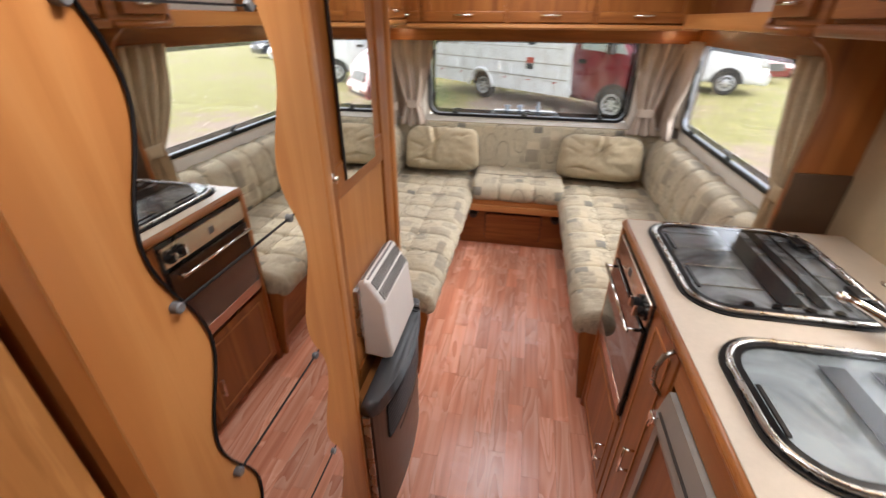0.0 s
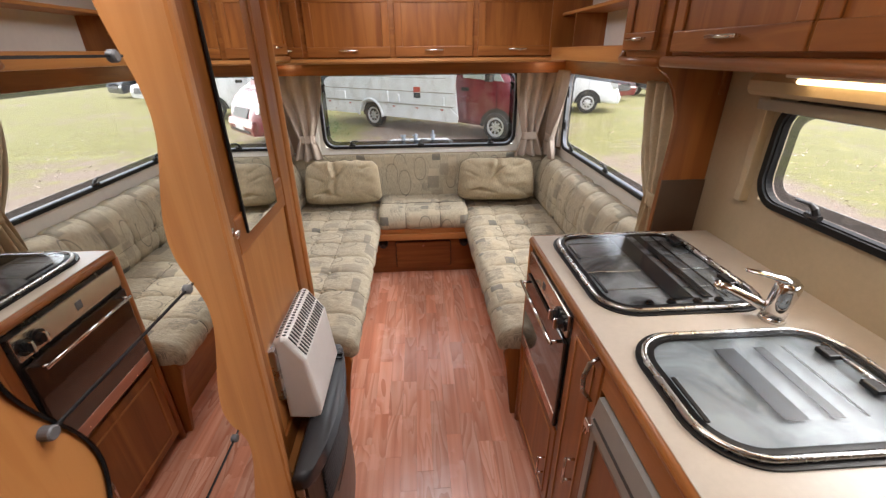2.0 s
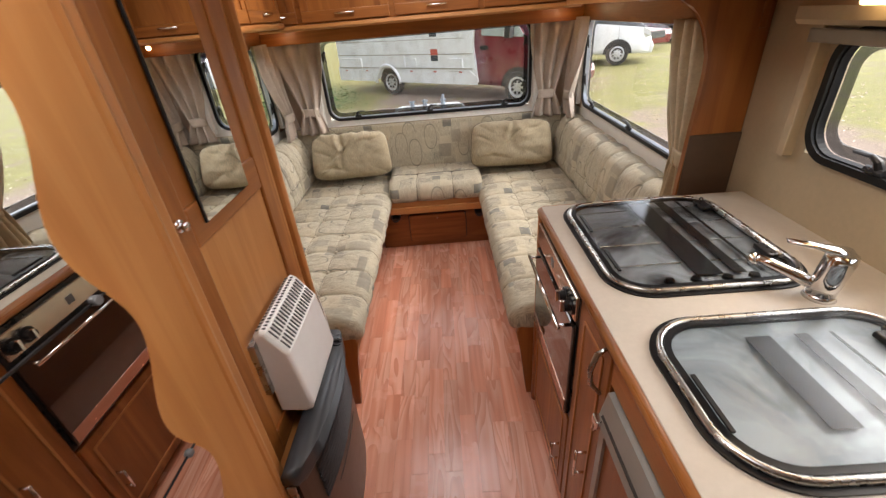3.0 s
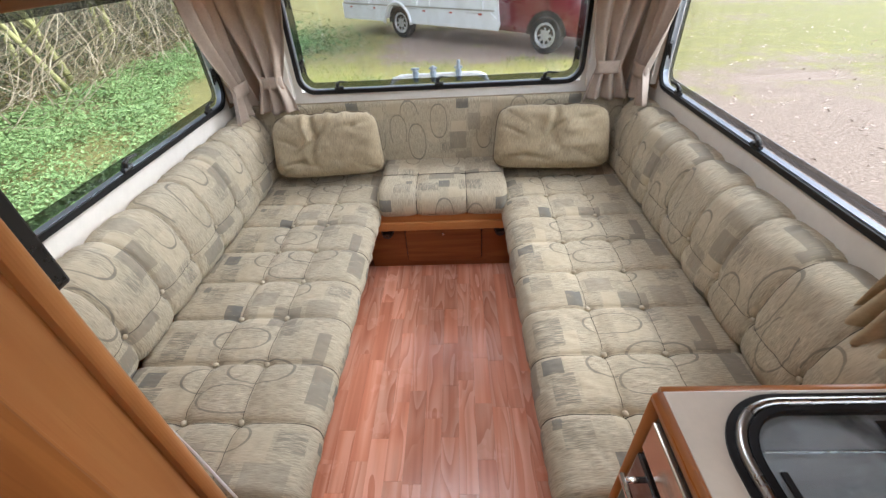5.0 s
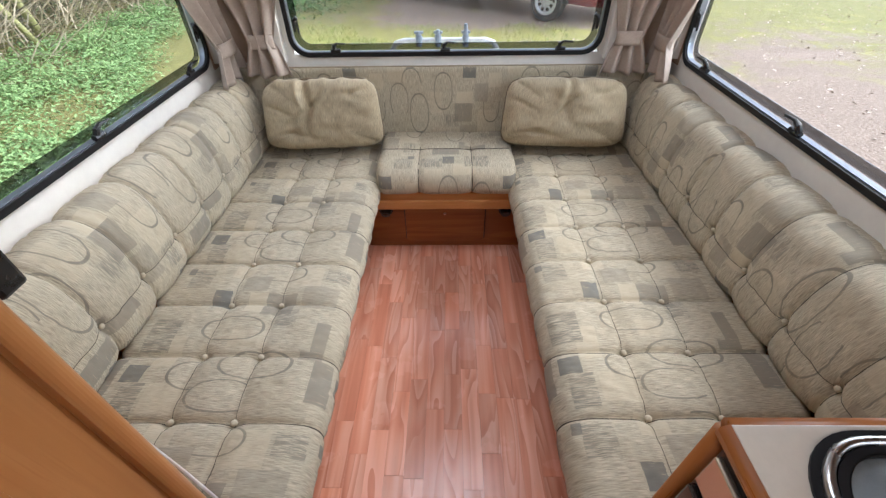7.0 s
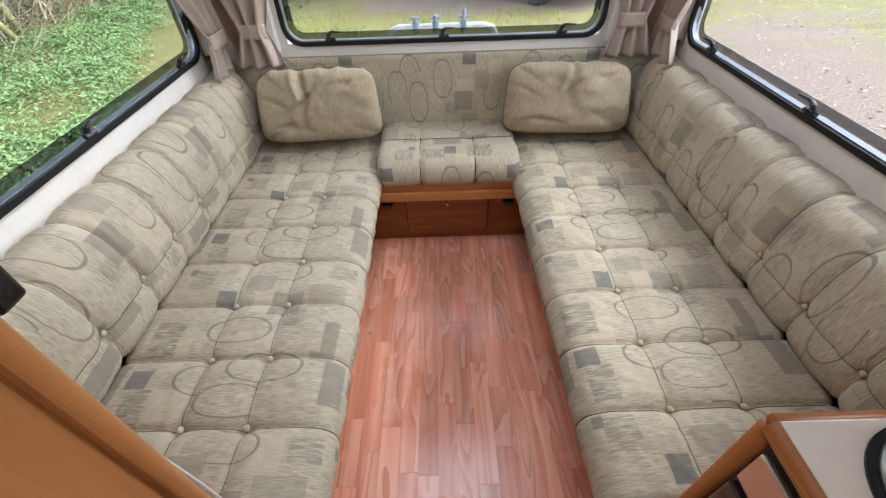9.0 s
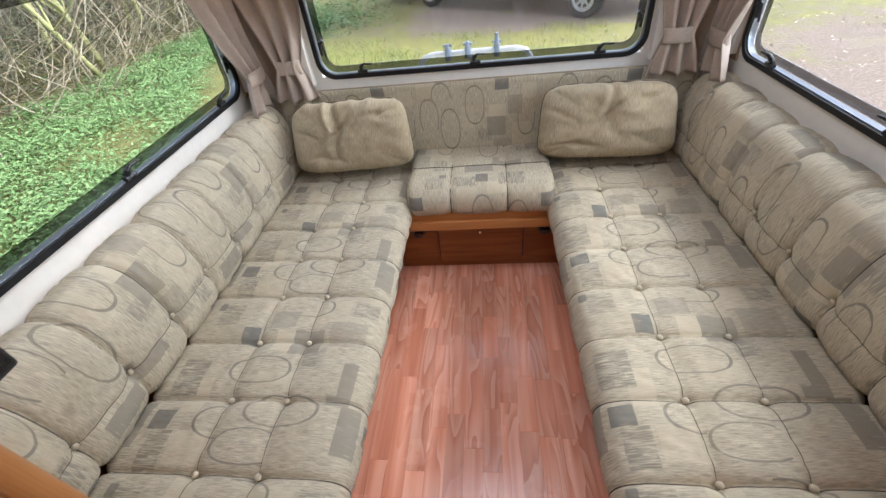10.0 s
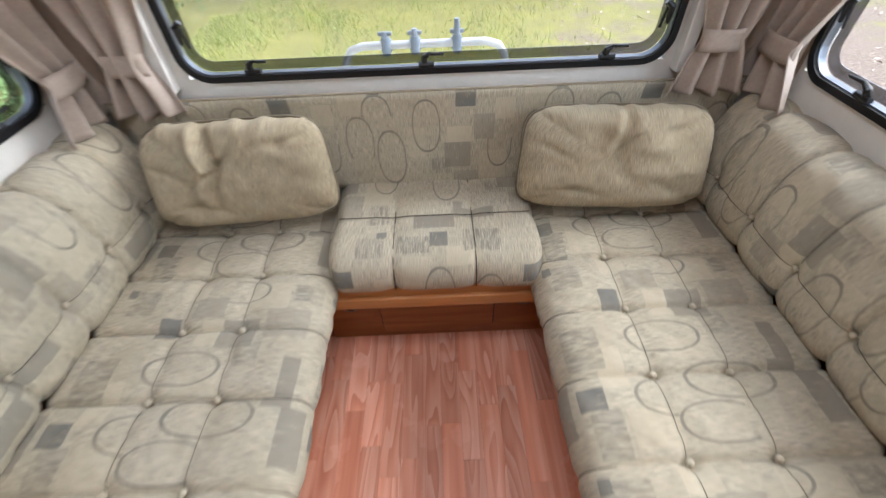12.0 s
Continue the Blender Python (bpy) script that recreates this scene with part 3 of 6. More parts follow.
van_window("window_front", "y", FRONT, 1, FRONT_WIN, (-0.49, 0.01, 0.53), "wide front window with rounded black rubber seal", (1.02, 1.3))
van_window("window_left", "x", -HALF, -1, SIDE_WIN, (1.85, 2.44, 3.02), "long side window over the settee, black seal", (1.03,))
van_window("window_right", "x", HALF, 1, SIDE_WIN, (1.85, 2.43, 2.99), "long side window over the settee, black seal", (1.05, 1.27))
van_window("window_kitchen", "x", HALF, 1, KITCHEN_WIN, (0.70, 1.172), "kitchen window with rounded black rubber seal")

# ---------------------------------------------------------------- settees
PITCH, SEATS_FROM, SEATS_TO = 0.1905, 1.572, 3.27
SEAMS = {-1: [1.766 + 0.189 * k for k in range(8)], 1: [1.782 + 0.189 * k for k in range(8)]}
BUTTONS_X = {-1: (0.658, 0.501), 1: (0.503, 0.680)}
# where the print's slate square lies on each long seat
PRINT_X, PRINT_Y = {-1: -0.706, 1: 0.480}, {-1: 2.164, 1: 2.200}


def crease(d, width):
    return math.exp(-(d / width) ** 2)


def swept_cushion(name, profile, side, y0, y1, seams, crease_x, depth, seam_range, label, category, group, ny=120, material=None):
    """A cushion whose outline (x, z) is swept along the van and drawn in by seams across and along it.
    crease_x: how far out the seams lie that run along its top; a height, as (z,), for a back."""
    pts = [Vector(p) for p in profile]
    # a denser outline with rounded corners
    dense = []
    for a, b in zip(pts, pts[1:]):
        n = max(2, int((b - a).length / 0.012))
        dense += [a.lerp(b, k / n) for k in range(n)]
    dense.append(pts[-1])
    for _ in range(5):
        dense = [dense[0]] + [(dense[i - 1] + dense[i] * 2 + dense[i + 1]) / 4 for i in range(1, len(dense) - 1)] + [dense[-1]]
    arc = [0.0]
    for a, b in zip(dense, dense[1:]):
        arc.append(arc[-1] + (b - a).length)
    n = len(dense) - 1
    top = max(p.y for p in dense) - 0.02
    if isinstance(crease_x[0], tuple):
        creases = [min((abs(p.y - z), a) for p, a in zip(dense, arc) if p.x < 0.93)[1] for z, in crease_x]
    else:
        creases = [min((abs(p.x - x), a) for p, a in zip(dense, arc) if p.y > top)[1] for x in crease_x]
    normals = []
    for i in range(n + 1):
        t = dense[min(i + 1, n)] - dense[max(i - 1, 0)]
        normals.append(Vector((-t.y, t.x)).normalized())
    cx = sum((p.x for p in dense)) / len(dense)
    cz = sum((p.y for p in dense)) / len(dense)
    if sum((nr.dot(p - Vector((cx, cz))) for nr, p in zip(normals, dense))) < 0:
        normals = [-nr for nr in normals]

    def fn(s, q):
        k = int(round(q * n))
        y = y0 + (y1 - y0) * s
        wob = 0.006 * noise.noise((y * 3.1, arc[k] * 4.0, side * 5.0))
        d = 0.0
        near = min(abs(y - c) for c in seams)
        gap = min(1.0, near / (PITCH / 2))
        d += depth * (1 - (1 - gap) ** 4.0) - depth * 0.55 * crease(near, 0.005)
        if creases:
            along = min(abs(arc[k] - c) for c in creases)
            d += depth * 0.35 * (1 - crease(along, 0.03)) - depth * 0.3 * crease(along, 0.005)
            d -= depth * 0.9 * crease(math.hypot(near, along), 0.016)
        if not isinstance(crease_x[0], tuple):
            d = depth * 0.6 + (d - depth * 0.6) * (0.35 + 0.65 * min(1.0, max(0.0, (dense[k].x - 0.31) / 0.10)))
        ends = min(y - y0, y1 - y)
        d -= 0.03 * max(0.0, 1 - ends / 0.03) ** 2
        slack = noise.noise((y * 6 + arc[k] * 7, arc[k] * 24 - y * 13, 2.0 + side))
        d += 0.5 * wob - 0.0045 * max(0.0, 1 - abs(slack) / 0.16) * min(1.0, near / 0.03) + 0.0022 * noise.noise((y * 17, arc[k] * 17, 3.3 + side))
        edge = min(1.0, min(arc[k], arc[-1] - arc[k]) / 0.05)
        p = dense[k] + normals[k] * d * edge
        if isinstance(crease_x[0], tuple):
            across = arc[k] - 0.16 if side > 0 else 0.59 - arc[k]
        else:
            across = side * (0.90 + arc[0] - (arc[k] - 0.094)) - PRINT_X[side]
        return (side * p.x, y, p.y), (y - PRINT_Y[side], across)

    ob = solo(name, sheet(fn, ny, n, caps=True), material or FABRIC, label, category, group, "", True)

    def on(y, k, lift=0.0007):
        p, _ = fn((y - y0) / (y1 - y0), k / n)
        nr = normals[k]
        return (p[0] + side * nr.x * lift, p[1], p[2] + nr.y * lift)

    lo, hi = seam_range
    ks = [k for k in range(n + 1) if lo <= arc[k] <= hi]
    # dark tubes along the seams paint in the shade of their creases
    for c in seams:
        part("cross_seam_shade", tube([on(c, k) for k in ks], 0.0024 if isinstance(crease_x[0], tuple) else 0.0017, 5), SEAM_SHADE, ob, "", True)
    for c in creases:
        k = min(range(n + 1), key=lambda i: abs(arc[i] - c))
        part("long_seam_shade", tube([on(y0 + 0.01 + (y1 - y0 - 0.02) * i / 160, k) for i in range(161)], 0.0008, 5), SEAM_SHADE, ob, "", True)
    return ob, dense, arc


SEAT_PROFILE = [(0.90, 0.365), (0.90, 0.459), (0.60, 0.461), (0.37, 0.459), (0.318, 0.445), (0.298, 0.41), (0.302, 0.365), (0.90, 0.365)]
BACK_PROFILE = [(1.046, 0.48), (0.905, 0.474), (0.876, 0.50), (0.872, 0.59), (0.890, 0.70), (0.915, 0.768), (0.96, 0.797), (1.015, 0.79), (1.047, 0.765), (1.046, 0.48)]
for side, word in ((-1, "beneath the hedge-side window"), (1, "beneath the kitchen-side window")):
    seat, _, _ = swept_cushion("seat_cushion", SEAT_PROFILE, side, SEATS_FROM, SEATS_TO, SEAMS[side], BUTTONS_X[side], 0.0155, (0.1, 0.76),
                               "long tufted beige patterned seat cushion " + word, "cushion", "settee cushions", 340)
    for y in SEAMS[side]:
        for x in BUTTONS_X[side]:
            part("button", ball((side * x, y, 0.461), 0.009, 0.009, 0.007, 10, 6), BUTTON, seat, "fabric-covered button", True)
    back, _, _ = swept_cushion("back_cushion", BACK_PROFILE, side, SEATS_FROM + (0.01 if side < 0 else 0.072), 3.24, SEAMS[side], [(0.595,)], 0.0145, (0.19, 0.60),
                               "long quilted beige patterned backrest roll " + word, "cushion", "settee cushions", 340)
    for y in SEAMS[side]:
        part("button", ball((side * 0.874, y, 0.595), 0.006, 0.008, 0.008, 10, 6), BUTTON, back, "fabric-covered button", True)
    base = thing("settee_base", (side * 0.7, 2.4, 0), "cherry wood settee base under the long seat cushion", "settee", "settees")
    part("front_board", box(*sorted((side * 0.43, side * 0.448)), 1.60, 2.984, 0.0, 0.36, 0.002), DOOR_Y, base)
    part("top_board", box(*sorted((side * 0.36, side * 1.045)), 1.60, 3.28, 0.345, 0.363, 0.002), DOOR_Y, base)
    curve = [(side * x, z) for x, z in ((0.45, 0.0), (0.385, 0.0), (0.372, 0.10), (0.352, 0.26), (0.335, 0.345), (0.345, 0.375), (0.37, 0.385), (0.45, 0.385))]
    curve = [(x * 0.95, z) for x, z in curve]
    part("end_board", prism(curve, "y", 1.574, 1.598, 0.006), DOOR_V, base, "curved end board")

# front seat across the nose
FRONT_PROFILE = [(3.275, 0.39), (3.275, 0.515), (3.10, 0.515), (2.93, 0.51), (2.885, 0.485), (2.875, 0.44), (2.885, 0.39), (3.275, 0.39)]


def front_seat_mesh():
    pts = [Vector(p) for p in FRONT_PROFILE]
    dense = []
    for a, b in zip(pts, pts[1:]):
        n = max(2, int((b - a).length / 0.012))
        dense += [a.lerp(b, k / n) for k in range(n)]
    dense.append(pts[-1])
    for _ in range(5):
        dense = [dense[0]] + [(dense[i - 1] + dense[i] * 2 + dense[i + 1]) / 4 for i in range(1, len(dense) - 1)] + [dense[-1]]
    n = len(dense) - 1
    mid = Vector((3.08, 0.47))

    def fn(s, q):
        k = int(round(q * n))
        x = -0.305 + 0.625 * s
        near = min(abs(x - c) for c in (-0.115, 0.125))
        along = abs(dense[k].x - 3.075) if dense[k].y > 0.5 else 1.0
        d = 0.008 * (1 - crease(near, 0.035)) - 0.009 * crease(near, 0.006) + 0.005 * (1 - crease(along, 0.03)) - 0.006 * crease(along, 0.006)
        ends = min(x + 0.305, 0.32 - x)
        d -= 0.035 * max(0.0, 1 - ends / 0.035) ** 2
        d += 0.002 * noise.noise((x * 15, k * 0.2, 1.0))
        p = dense[k] + (dense[k] - mid).normalized() * d
        return (x, p.x, p.y), (x - 0.29, 0.035 + k * 0.012)

    return sheet(fn, 70, n, caps=True)


fsc = solo("front_seat_cushion", front_seat_mesh(), FABRIC, "short beige patterned seat cushion across the front chest", "cushion", "settee cushions", "", True)
# crease shade of the front seat's seams, again as dark tubes
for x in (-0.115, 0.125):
    part("cross_seam_shade", tube([(x, 3.26, 0.512), (x, 3.08, 0.511), (x, 2.95, 0.509), (x, 2.905, 0.495), (x, 2.883, 0.468), (x, 2.874, 0.435), (x, 2.878, 0.40)], 0.0019, 5), SEAM_SHADE, fsc, "", True)
part("long_seam_shade", tube([(-0.29 + 0.595 * k / 20, 3.075, 0.5145 if min(abs(-0.29 + 0.595 * k / 20 - c) for c in (-0.115, 0.125)) < 0.03 else 0.5185) for k in range(21)], 0.0015, 5), SEAM_SHADE, fsc, "", True)
chest = thing("front_chest", (0, 3.1, 0), "cherry wood chest under the front seat with a drop-down flap", "chest")
part("shelf_board", box(-0.40, 0.40, 2.895, 3.29, 0.34, 0.388, 0.006), BEECH_X, chest, "pale beech front rail with a rounded lip")
part("shelf_lip", box(-0.36, 0.36, 2.882, 2.905, 0.303, 0.35, 0.006), BEECH_X, chest)
part("front_panel", box(-0.40, 0.40, 2.985, 3.005, 0.0, 0.34, 0.002), DOOR_X, chest)
# dark plate added behind the flap as the shade in its gap
part("flap_gap_shade", prism(rounded(0.41, 0.215, 0.022, 4, 0, 0.148), "y", 2.982, 2.9855), SLOT, chest)
flap = part("flap", prism(rounded(0.40, 0.205, 0.02, 4, 0, 0.148), "y", 2.969, 2.985, 0.003), DOOR_X, chest, "rounded drop-down flap")
part("knob", ball((0.0, 2.964, 0.225), 0.009, 0.008, 0.009), CHROME, flap, "small chrome knob", True)
for x in (-0.290, 0.297):
    part("blown_air_outlet", merge(tube([(x, 2.985, 0.252), (x, 2.955, 0.252)], 0.034, 18), tube([(x, 2.957, 0.252), (x, 2.93, 0.24)], [0.03, 0.022], 18)), BLACK, chest, "black round hot-air outlet")


def backboard_mesh():
    def fn(s, q):
        x, z = -0.94 + 1.88 * s, 0.5 + 0.333 * q
        d = 0.003 * noise.noise((x * 4, z * 4, 7.0))
        return (x, 3.282 + d - 0.006 * (q > 0.97), z), (x - 0.117, 0.807 - z)

    return sheet(fn, 60, 14)


bb = solo("backboard", backboard_mesh(), FABRIC, "patterned fabric back panel below the front window", "panel", "", "", True)
bb.modifiers.new("thickness", "SOLIDIFY").thickness = 0.02


def pillow(name, cx, cy, cz, w, h, t, lean, turn, seed, label, gather=0.2, reach=0.9):
    """A soft, crumpled scatter cushion."""
    def squash(a, b):
        m = max(abs(a), abs(b), 1e-6)
        return m / max(1e-6, (abs(a) ** 6 + abs(b) ** 6) ** (1 / 6))

    def face(sign):
        def fn(s, q):
            a, b = s * 2 - 1, q * 2 - 1
            fat = max(0.0, (1 - abs(a) ** 3.2) * (1 - abs(b) ** 3.2)) ** 0.36
            x = a * w / 2 * (1 - 0.05 * b) * squash(a, b)
            z = b * h / 2 * squash(a, b) + (0.008 * noise.noise((a * 2.2, seed, 1.0)) + 0.007 * noise.noise((a * 6.0, seed, 5.0))) * (0.4 + 0.6 * (b > 0) * b)
            sway = 0.10 * noise.noise((b * 1.7 + seed, seed, 4.0)) + 0.05 * math.sin(3.1 * b + seed)
            fold = 0.7 * math.exp(-((a + gather + 0.10 * b + sway) / 0.07) ** 2) * min(1.0, max(0.0, b + reach))
            fold -= 0.5 * math.exp(-((a + gather + 0.12 + 0.10 * b + sway) / 0.07) ** 2) * min(1.0, max(0.0, b + reach - 0.2))
            fold += 0.55 * math.exp(-((a + gather - 0.20 + 0.5 * (0.7 - b) + sway) / 0.06) ** 2) * max(0.0, 1 - abs(b - 0.25) / 0.6)
            fold += 0.45 * math.exp(-((b - 0.62 - 0.35 * (a - 0.55) + 0.5 * sway) / 0.07) ** 2) * max(0.0, 1 - abs(a - 0.6) / 0.35)
            fold += 0.4 * math.exp(-((b - 0.25 + 0.8 * (a + 0.75) - sway) / 0.08) ** 2) * max(0.0, 1 - abs(a + 0.7) / 0.3)
            fold += 0.5 * math.exp(-((b + 0.55 + 0.7 * (a + 0.5) ** 2 - 0.4 * sway) / 0.07) ** 2) * max(0.0, 1 - abs(a + 0.45) / 0.5)
            rump = noise.noise((a * 2.6 + seed, b * 2.6, 0.5)) * 0.25 + noise.noise((a * 6 + seed, b * 5, 2.5)) * 0.09
            y = -sign * (t / 2) * fat * (1 + rump * 0.55) + (0.040 * fold * fat if sign > 0 else 0)
            z -= 0.006 * fold * max(0.0, b)
            return (x, y, z), (a * w / 2 + seed, b * h / 2)
        return fn
    bm = merge(sheet(face(1), 84, 50), sheet(face(-1), 84, 50))
    bmesh.ops.remove_doubles(bm, verts=bm.verts[:], dist=0.0008)
    edge = []
    for k in range(64):
        u = k / 64 * 4
        e, f = int(u), (u - int(u)) * 2 - 1
        a, b = ((f, 1), (1, -f), (-f, -1), (-1, f))[e]
        c = max(1.0, (abs(a) ** 6 + abs(b) ** 6) ** (1 / 6))
        a, b = a / c, b / c
        edge.append((a * w / 2 * (1 - 0.05 * b), 0.0, b * h / 2))
    m = pose(cx, cy, cz, lean, 0, turn)
    bmesh.ops.transform(bm, matrix=m, verts=bm.verts[:])
    ob = solo(name, bm, CUSHION, label, "cushion", "scatter cushions", "", True)
    part("piping", tube([m @ Vector(p) for p in edge], 0.004, 6, True), SEAM_CORD, ob, "", True)
    return ob


for k in range(9):
    x = -0.86 + 0.215 * k
    part("stud", ball((x, 3.262, 0.822), 0.004, 0.003, 0.004, 8, 6), CHROME, bb, "small upholstery stud", True)
part("top_piping", tube([(-0.94, 3.266, 0.834), (0.94, 3.266, 0.834)], 0.0035, 6), PIPING, bb)


pillow("scatter_cushion", -0.56, 3.14, 0.664, 0.53, 0.305, 0.18, -17, 4, 3.0, "plain beige crumpled scatter cushion leaning on the backboard")
pillow("scatter_cushion", 0.548, 3.14, 0.662, 0.545, 0.30, 0.18, -17, -4, 8.0, "plain beige scatter cushion leaning in the corner", -0.05, 0.15)

# ---------------------------------------------------------------- wardrobe side (left)
WX, DX = -0.350, -0.407


def wave(mid, z):
    return mid + 0.022 * math.cos(2 * math.pi * (z - 1.437) / 0.2965)


wardrobe = thing("wardrobe", (-0.75, 0.6, 0), "tall beech wardrobe with wavy mirror and narrow mirrored door", "wardrobe")
part("carcass", box(-1.045, -0.437, REAR + 0.01, 1.5265, 0.0, 1.955, 0.001), BEECH_V, wardrobe)
part("door_surround", box(-0.434, DX - 0.004, 0.86, 1.43, 0.0, 1.955, 0.001), BEECH_V, wardrobe)
part("corner_post", prism([(-0.60, 1.528), (-0.4415, 1.528), (-0.4415, 1.5325)] + [(-0.4355 + 0.0175 * math.cos(a), 1.5455 + 0.0175 * math.sin(a)) for a in (math.radians(-55 + 145 * k / 10) for k in range(11))] + [(-0.60, 1.563)], "z", 0, 1.955), BEECH_V, wardrobe, "rounded beech corner post")
part("end_panel", box(-1.045, -0.601, 1.54, 1.56, 0, 1.955, 0.001), BEECH_V, wardrobe)
# mirrored door
door = part("door", box(DX - 0.012, DX, 0.952, 1.422, 0.50, 1.93, 0.004), DOOR_V, wardrobe, "narrow cherry door with an inset mirror")
part("stile", box(DX, DX + 0.012, 0.954, 1.015, 0.502, 1.928, 0.004), DOOR_V, door)
part("stile", box(DX, DX + 0.012, 1.345, 1.42, 0.502, 1.928, 0.004), DOOR_V, door)
part("rail", box(DX, DX + 0.0115, 1.015, 1.345, 0.502, 0.575, 0.004), DOOR_Y, door)
part("rail", box(DX, DX + 0.0115, 1.015, 1.345, 1.118, 1.20, 0.004), DOOR_Y, door)
part("lower_panel", box(DX, DX + 0.004, 1.015, 1.345, 0.575, 1.118, 0.001), BEECH_V, door)
part("upper_panel", box(DX, DX + 0.006, 1.015, 1.345, 1.20, 1.928, 0.001), DOOR_V, door)
part("mirror", box(DX + 0.0125, DX + 0.0165, 1.064, 1.268, 1.153, 1.92, 0.001), MIRROR, door, "narrow mirror with polished edges")
part("mirror_edge", box(DX + 0.0123, DX + 0.0172, 1.058, 1.0638, 1.153, 1.92, 0.001), RUBBER, door)
part("lock", merge(tube([(DX + 0.012, 0.977, 1.186), (DX + 0.02, 0.977, 1.186)], 0.012, 16), tube([(DX + 0.02, 0.977, 1.186), (DX + 0.032, 0.977, 1.184)], [0.006, 0.009], 12)), CHROME, door, "chrome push-button lock", True)
# wavy mirror in four lengths on a plain board
part("mirror_board", box(-0.434, WX, 0.3765, 0.868, 0.0, 1.955, 0.001), BEECH_V, wardrobe, "plain beech board behind the wavy mirror")
CUTS = [0.03, 0.324, 0.62, 0.9135, 1.21, 1.507, 1.80, 1.95]
for z0, z1 in zip(CUTS, CUTS[1:]):
    zs = [z0 + 0.0014 + (z1 - z0 - 0.0028) * k / 24 for k in range(25)]
    outline = [(wave(0.488, z), z) for z in zs] + [(wave(0.735, z), z) for z in reversed(zs)]
    tile = part("mirror_tile", prism(outline, "x", WX + 0.0005, WX + 0.0055), MIRROR, wardrobe, "wavy-edged mirror length")
    part("tile_edge", tube([(WX + 0.003, wave(0.488, z) - 0.0008, z) for z in zs], 0.0016, 6), RUBBER, tile, "black mirror edge")
for z in CUTS[1:-1]:
    part("joint_strip", box(WX + 0.0005, WX + 0.0068, wave(0.488, z) - 0.012, wave(0.735, z) + 0.001, z - 0.0014, z + 0.0014, 0), RUBBER, wardrobe, "dark joint between mirror lengths")
    for y in (0.478, 0.722):
        part("mirror_clip", tube([(WX, y, z), (WX + 0.009, y, z), (WX + 0.0105, y, z)], [0.0068, 0.0068, 0.0055], 16), GREY_PLASTIC, wardrobe, "grey round mirror clip")
part("corner_moulding", prism([(-0.42, 0.950), (-0.40, 0.950), (-0.375, 0.944), (-0.362, 0.925), (-0.356, 0.900), (-0.348, 0.885), (-0.348, 0.874), (-0.352, 0.868), (-0.42, 0.868)], "z", 0, 1.955), BEECH_V, wardrobe, "moulded upright post")
part("rear_moulding", prism([(-0.42, 0.376), (-0.347, 0.376), (-0.341, 0.370), (-0.341, 0.350), (-0.347, 0.345), (-0.42, 0.345)], "z", 0, 1.955), DOOR_V, wardrobe)
part("rear_panel", box(-0.434, -0.352, REAR + 0.01, 0.339, 0, 1.955, 0.002), FIGURED, wardrobe, "strongly figured side panel")
bracket = thing("wall_bracket", (-0.56, 1.6, 1.03), "black upright wall bracket on the wardrobe end", "bracket")
part("upright", box(-0.580, -0.552, 1.640, 1.682, 1.035, 1.50, 0.006), BLACK, bracket)
part("arm", box(-0.576, -0.556, 1.57, 1.642, 1.42, 1.46, 0.004), BLACK, bracket)
part("wall_plate", box(-0.60, -0.53, 1.559, 1.575, 1.08, 1.45, 0.002), BLACK, bracket)

# ---------------------------------------------------------------- panel heater and gas fire
heater = thing("panel_heater", (-0.367, 1.2, 0.59), "white wall-hung convector heater with slotted top", "heater")
HP = [(-0.394, 0.60), (-0.394, 0.855), (-0.375, 0.868), (-0.362, 0.862), (-0.319, 0.795), (-0.302, 0.62), (-0.309, 0.60), (-0.327, 0.592)]
part("casing", prism(HP, "y", 1.055, 1.31, 0.011, 4), WHITE_METAL, heater)
part("wall_bracket", box(-0.407, -0.387, 1.04, 1.325, 0.68, 0.84, 0.002), STEEL, heater)
SLOT_GREY = plain_mat("shaded_slot_grey", (0.09, 0.088, 0.085), 0.6)
way = (Vector((-0.319, 0, 0.795)) - Vector((-0.362, 0, 0.862))).normalized()
for row in range(3):
    for k in range(18):
        y = 1.072 + 0.0128 * k
        if row == 0:
            a, b = Vector((-0.389, y, 0.861)), Vector((-0.365, y, 0.866))
        else:
            a = Vector((-0.3615, y, 0.863)) + way * (0.006 + 0.037 * (row - 1))
            b = a + way * 0.03
        n = Vector((0.0012, 0, 0.0012))
        part("slot", tube([a + n, b + n], 0.0021, 4), SLOT_GREY, heater)
part("cable", tube([(-0.455, 1.5665, 0.92), (-0.441, 1.5665, 0.80), (-0.428, 1.5665, 0.69), (-0.421, 1.5665, 0.59), (-0.413, 1.5665, 0.48), (-0.418, 1.5665, 0.30), (-0.43, 1.5665, 0.02)], 0.003, 6), WHITE_METAL, heater, "white cable")

part("heater_plinth", box(-0.434, -0.378, 0.952, 1.43, 0.0, 0.497, 0.003), BEECH_Y, wardrobe, "beech plinth behind the gas fire")
fire = thing("gas_fire", (-0.33, 1.15, 0), "charcoal and bronze gas fire standing at the wardrobe foot", "heater")


def fire_plan(deep, y0, y1):
    """The fire's outline from above: flat back, bowed front with rounded ends."""
    bow = [(-0.347 + deep * math.sin(math.pi * (0.05 + 0.90 * k / 24)) ** 0.42, y0 + (y1 - y0) * k / 24) for k in range(25)]
    return [(-0.347, y1), (-0.347, y0)] + bow


